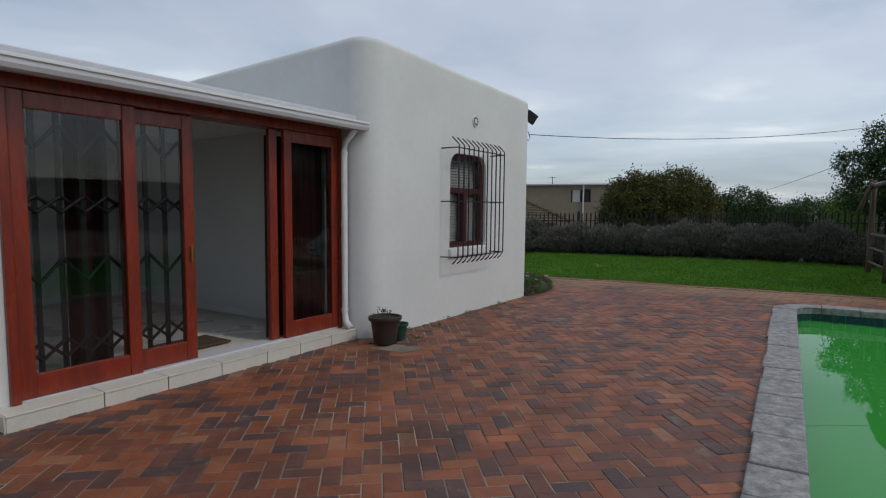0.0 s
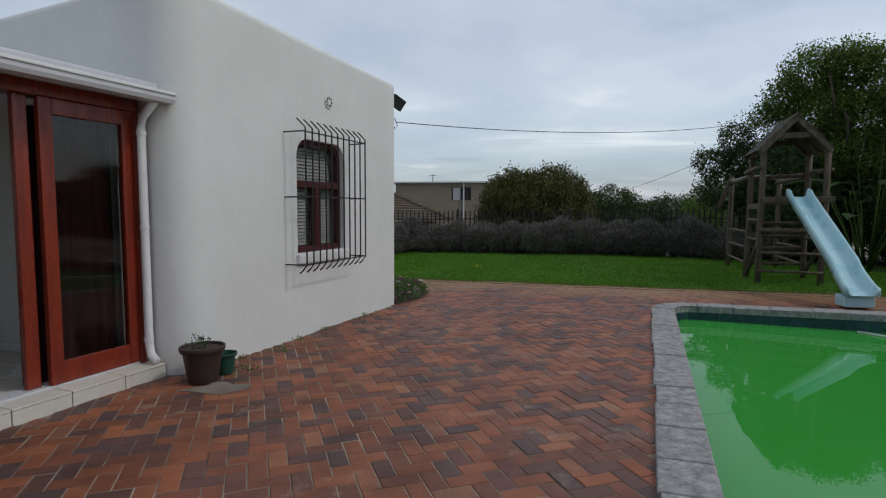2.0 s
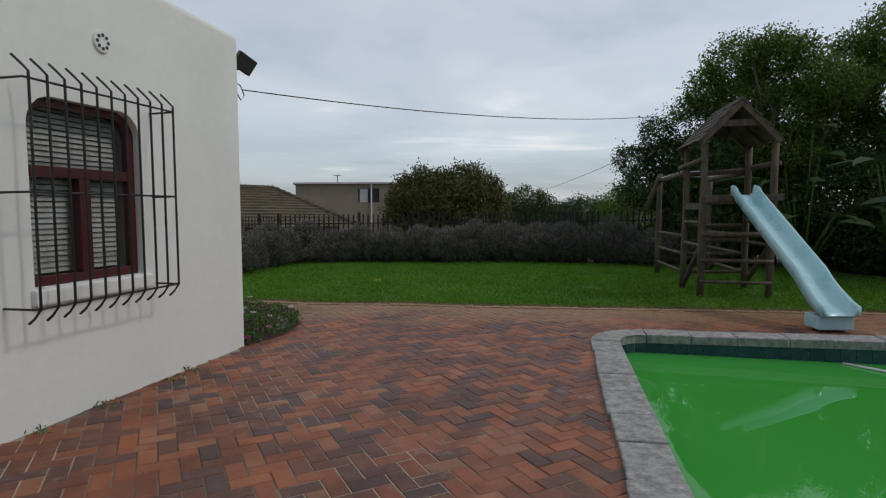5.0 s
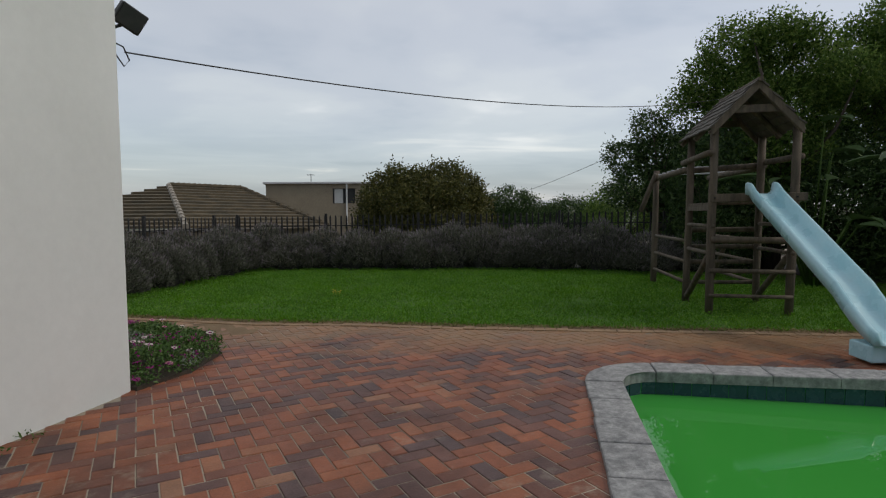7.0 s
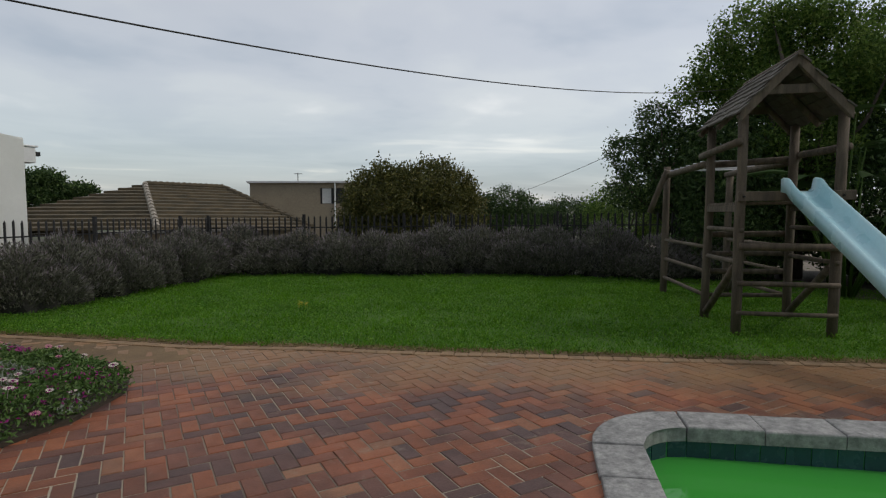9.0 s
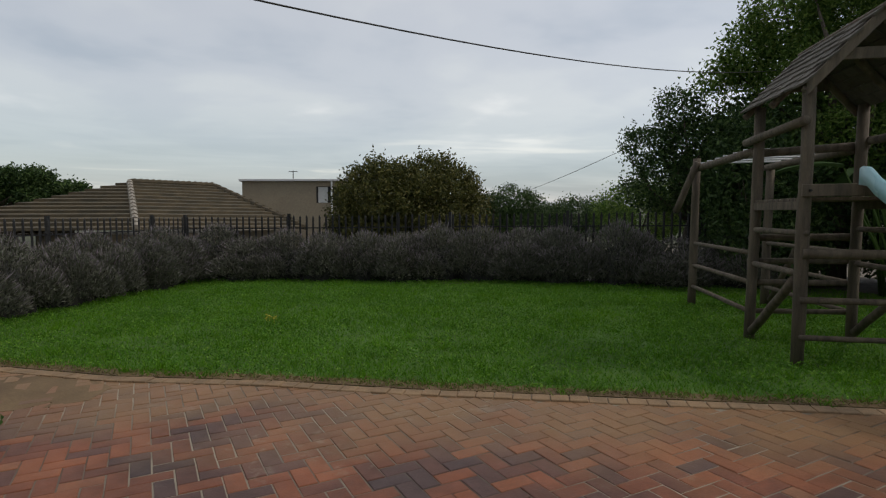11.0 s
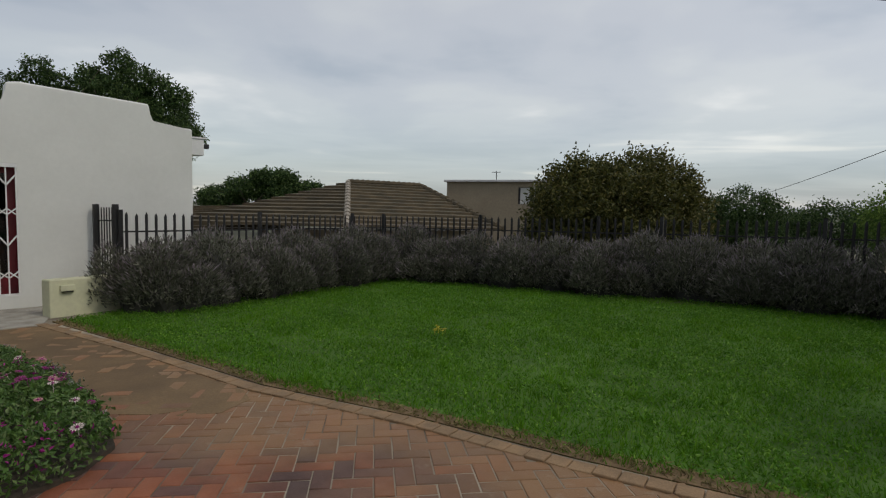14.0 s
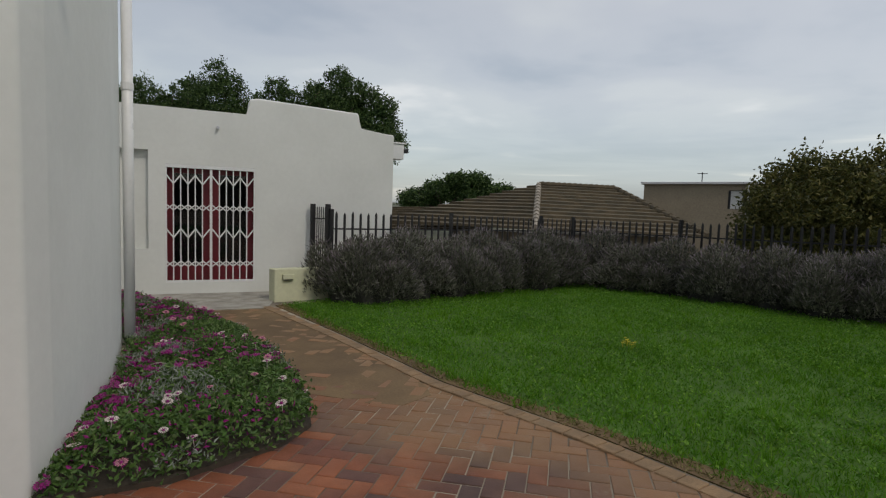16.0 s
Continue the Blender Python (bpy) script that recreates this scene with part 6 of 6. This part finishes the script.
# straw and bare earth at the edge
q = np.stack([rng.uniform(-1.2, 10, 160000), rng.uniform(7.5, 15.2, 160000)], 1)
q = q[inside_poly(q, LAWN)]
q = q[edge_distance(q, LAWN[:9]) < rng.uniform(0.02, 0.24, len(q))]
straw = cards("straw", np.c_[q, FALL_X * q[:, 0] + FALL_Y * q[:, 1] + rng.uniform(0.004, 0.02, len(q))], rng.uniform(0.03, 0.07, len(q)), DRY_GRASS, rng, 7.0, 0.05)
tagged(new("dry_grass", straw), "dry straw-coloured grass along the lawn edge", "grass", "", "stuff")
# low clover and broad weeds that mat the turf in drifts
q = np.stack([rng.uniform(-1.2, 12.5, 210000), rng.uniform(7.6, 20.6, 210000)], 1)
drift = np.sin(q[:, 0] * 2.3 + 1.7 * np.sin(q[:, 1] * 1.3)) + np.sin(q[:, 1] * 3.1 + 1.9 * np.sin(q[:, 0] * 1.7)) + 0.8 * np.sin(q[:, 0] * 7.0 + q[:, 1] * 5.0)
q = q[inside_poly(q, LAWN) & (drift > rng.uniform(-2.0, 2.2, len(q)))]
q = q[edge_distance(q, LAWN[:9]) > 0.07]
clover = cards("clover", np.c_[q, FALL_X * q[:, 0] + FALL_Y * q[:, 1] + rng.uniform(0.02, 0.055, len(q))], rng.uniform(0.016, 0.042, len(q)), CLOVER, rng, 1.8, 0.12)
tagged(new("clover", clover), "low clover and broad-leaved weeds matting the lawn", "weeds", "", "stuff")
# coarse tufts of broader blades
tc = np.stack([rng.uniform(-1.0, 12.5, 900), rng.uniform(7.6, 20.5, 900)], 1)
tc = tc[inside_poly(tc, LAWN)]
m_ = len(tc) * 22
tp = np.repeat(tc, 22, 0) + rng.normal(size=(m_, 2)) * 0.035
tb = np.c_[tp, FALL_X * tp[:, 0] + FALL_Y * tp[:, 1]]
ta = rng.uniform(0, 6.2832, m_)
ts = np.c_[np.cos(ta), np.sin(ta), np.zeros(m_)] * rng.uniform(0.004, 0.009, m_)[:, None]
tt = tb + np.c_[rng.normal(size=(m_, 2)) * 0.05, rng.uniform(0.04, 0.095, m_)]
b0, side, tip = np.concatenate([b0, tb]), np.concatenate([side, ts]), np.concatenate([tip, tt])
n += m_
verts = np.stack([b0 - side, b0 + side, tip], 1).reshape(-1, 3)
me = bpy.data.meshes.new("grass")
me.from_pydata(verts.tolist(), [], (np.arange(n * 3).reshape(-1, 3)).tolist())
me.materials.append(GRASS)
tagged(new("grass", me), "short green lawn grass with a few weeds", "grass", "", "stuff")

# ---- paving ----
PA = radians(7)
BL, BW, JT = 0.217, 0.105, 0.007
PAVED = [(-7.4, -4.0), (-2.9, 3.55), (-1.02, 6.28), (-0.82, 6.2), (1.40, 9.55), (1.75, 10.2), (0.1, 12.5), (-1.75, 13.95), (-0.95, 14.75), (0.88, 13.45), (2.45, 12.25), (3.75, 11.55), (4.75, 10.88), (6.0, 10.16), (8.2, 8.85), (11.0, 7.1), (10.2, 6.0), (5.42, 8.80), (5.2, 8.5), (4.78, 8.1), (0.42, 1.1), (-2.5, -4.0)]


def paver_mesh(w, d):
    bm = bmesh.new()
    e, z = 0.004, 0.0
    lo = [bm.verts.new(v) for v in ((-w / 2, -d / 2, -0.03), (w / 2, -d / 2, -0.03), (w / 2, d / 2, -0.03), (-w / 2, d / 2, -0.03))]
    md = [bm.verts.new((v.co.x, v.co.y, z - 0.004)) for v in lo]
    hi = [bm.verts.new((v.co.x * (1 - 2 * e / w), v.co.y * (1 - 2 * e / d), z)) for v in lo]
    for r0, r1 in ((lo, md), (md, hi)):
        for i in range(4):
            bm.faces.new((r0[i], r0[(i + 1) % 4], r1[(i + 1) % 4], r1[i]))
    bm.faces.new(hi)
    return bm


bricks = []
M = BW + JT
# herringbone: in each cell diagonal one brick lies along and one across
c, s_ = math.cos(PA), math.sin(PA)
for i in range(-140, 141):
    for j in range(-140, 141):
        # unit grid cells; pattern of period 4 along x, shifted by one per row
        k = (i - j) % 4
        if k == 0:
            u, v, turn = (i + 1.0) * M, (j + 0.5) * M, 0
        elif k == 3:
            u, v, turn = (i + 0.5) * M, (j + 1.0) * M, 1
        else:
            continue
        x, y = 3.0 + u * c - v * s_, 9.0 + u * s_ + v * c
        bricks.append((x, y, turn))
bp = np.array(bricks)
keep = np.zeros(len(bp), bool)
for ox, oy in ((0, 0), (0.09, 0.05), (-0.09, -0.05), (0.06, -0.09), (-0.06, 0.09)):
    keep |= inside_poly(bp[:, :2] + (ox, oy), PAVED)
for side_strip in ([(-10.4, 5.95), (0.0, 5.95), (0.0, 7.2), (-10.4, 7.2)], [(-10.4, 0.0), (-8.95, 0.0), (-8.95, 5.95), (-10.4, 5.95)]):
    keep |= inside_poly(bp[:, :2], [tuple((PM @ Vector((u, v, 0))).xy) for u, v in side_strip])
bp = bp[keep]
paving = tagged(thing("pavement", 2.5, 8.0, "red and plum clay pavers laid in herringbone", "pavement", "", "structure"))
near = np.hypot(bp[:, 0] - 3.3, bp[:, 1] - 10.4) + np.where(bp[:, 1] > 11.5, 2, 0)
order = np.argsort(near)
shared = finish(paver_mesh(BL, BW), "paver", PAVER)
rest_v, rest_f = [], []
unit = paver_mesh(BL, BW)
unit.verts.index_update()
uv = np.array([v.co for v in unit.verts]); uf = [[v.index for v in f.verts] for f in unit.faces]
unit.free()
tilt_y, tilt_x = -math.degrees(math.atan(FALL_X)), math.degrees(math.atan(FALL_Y))
for rank, k in enumerate(order):
    x, y, turn = bp[k]
    z = gz(x, y) + random.uniform(-0.003, 0.0025)
    m = pose(x, y, z, tilt_x + random.uniform(-0.7, 0.7), tilt_y + random.uniform(-0.7, 0.7), 0) @ pose(0, 0, 0, 0, 0, math.degrees(PA) + 90 * turn + random.uniform(-0.8, 0.8))
    if rank < 300:
        ob = new("paver", shared)
        ob.parent = paving
        ob.matrix_local = Matrix.Translation(-ORG[paving]) @ m
    else:
        mm = np.array(m)
        base = len(rest_v) * len(uv)
        rest_v.append(uv @ mm[:3, :3].T + mm[:3, 3])
        rest_f += [[q + base for q in f] for f in uf]
me = bpy.data.meshes.new("paver_field")
me.from_pydata((np.concatenate(rest_v) - np.array(ORG[paving])).tolist(), [], rest_f)
me.materials.append(PAVER_JOINED)
ob = new("paver_field", me)
ob.parent = paving
tagged(ob, "herringbone clay pavers", "", "", "stuff")

# brown silt washed over the path to the gate, ragged at its lower end
bm = bmesh.new()
ragged = [(2.02 + 0.13 * k + 0.10 * math.sin(k * 2.3), 11.62 + 0.07 * k + 0.14 * math.sin(k * 1.7 + 0.5)) for k in range(6)]
prism(bm, [(-1.72, 13.98), (0.1, 12.85), (1.0, 12.2), (1.7, 11.68)] + ragged + [(2.45, 12.26), (0.88, 13.46), (-0.95, 14.76)], -0.02, 0.0012)
setting("pavement_silt", bm, SILT, "brown silt washed over the brick path", "pavement")

# header bricks along the lawn edge
edging = tagged(thing("edging", 3.0, 12.0, "row of worn bricks edging the lawn", "kerb", "", "structure"))
EDGE = [(-1.03, 14.82), (0.90, 13.52), (2.50, 12.33), (3.80, 11.63), (4.80, 10.96), (6.03, 10.24), (8.22, 8.95), (10.8, 7.35)]
for (x0, y0), (x1, y1) in zip(EDGE, EDGE[1:]):
    L = math.hypot(x1 - x0, y1 - y0)
    n = max(1, round(L / 0.14))
    ang = math.degrees(math.atan2(y1 - y0, x1 - x0))
    for k in range(n):
        bm = bmesh.new()
        f = (k + 0.5) / n
        box(bm, -L / n / 2 + 0.003, L / n / 2 - 0.003, -0.065, 0.065, -0.05, 0.012 + random.uniform(-0.004, 0.004), pose(x0 + (x1 - x0) * f, y0 + (y1 - y0) * f, 0, 0, 0, ang + random.uniform(-1.5, 1.5)), 0.008)
        part("brick", bm, PATH_EDGE, edging)
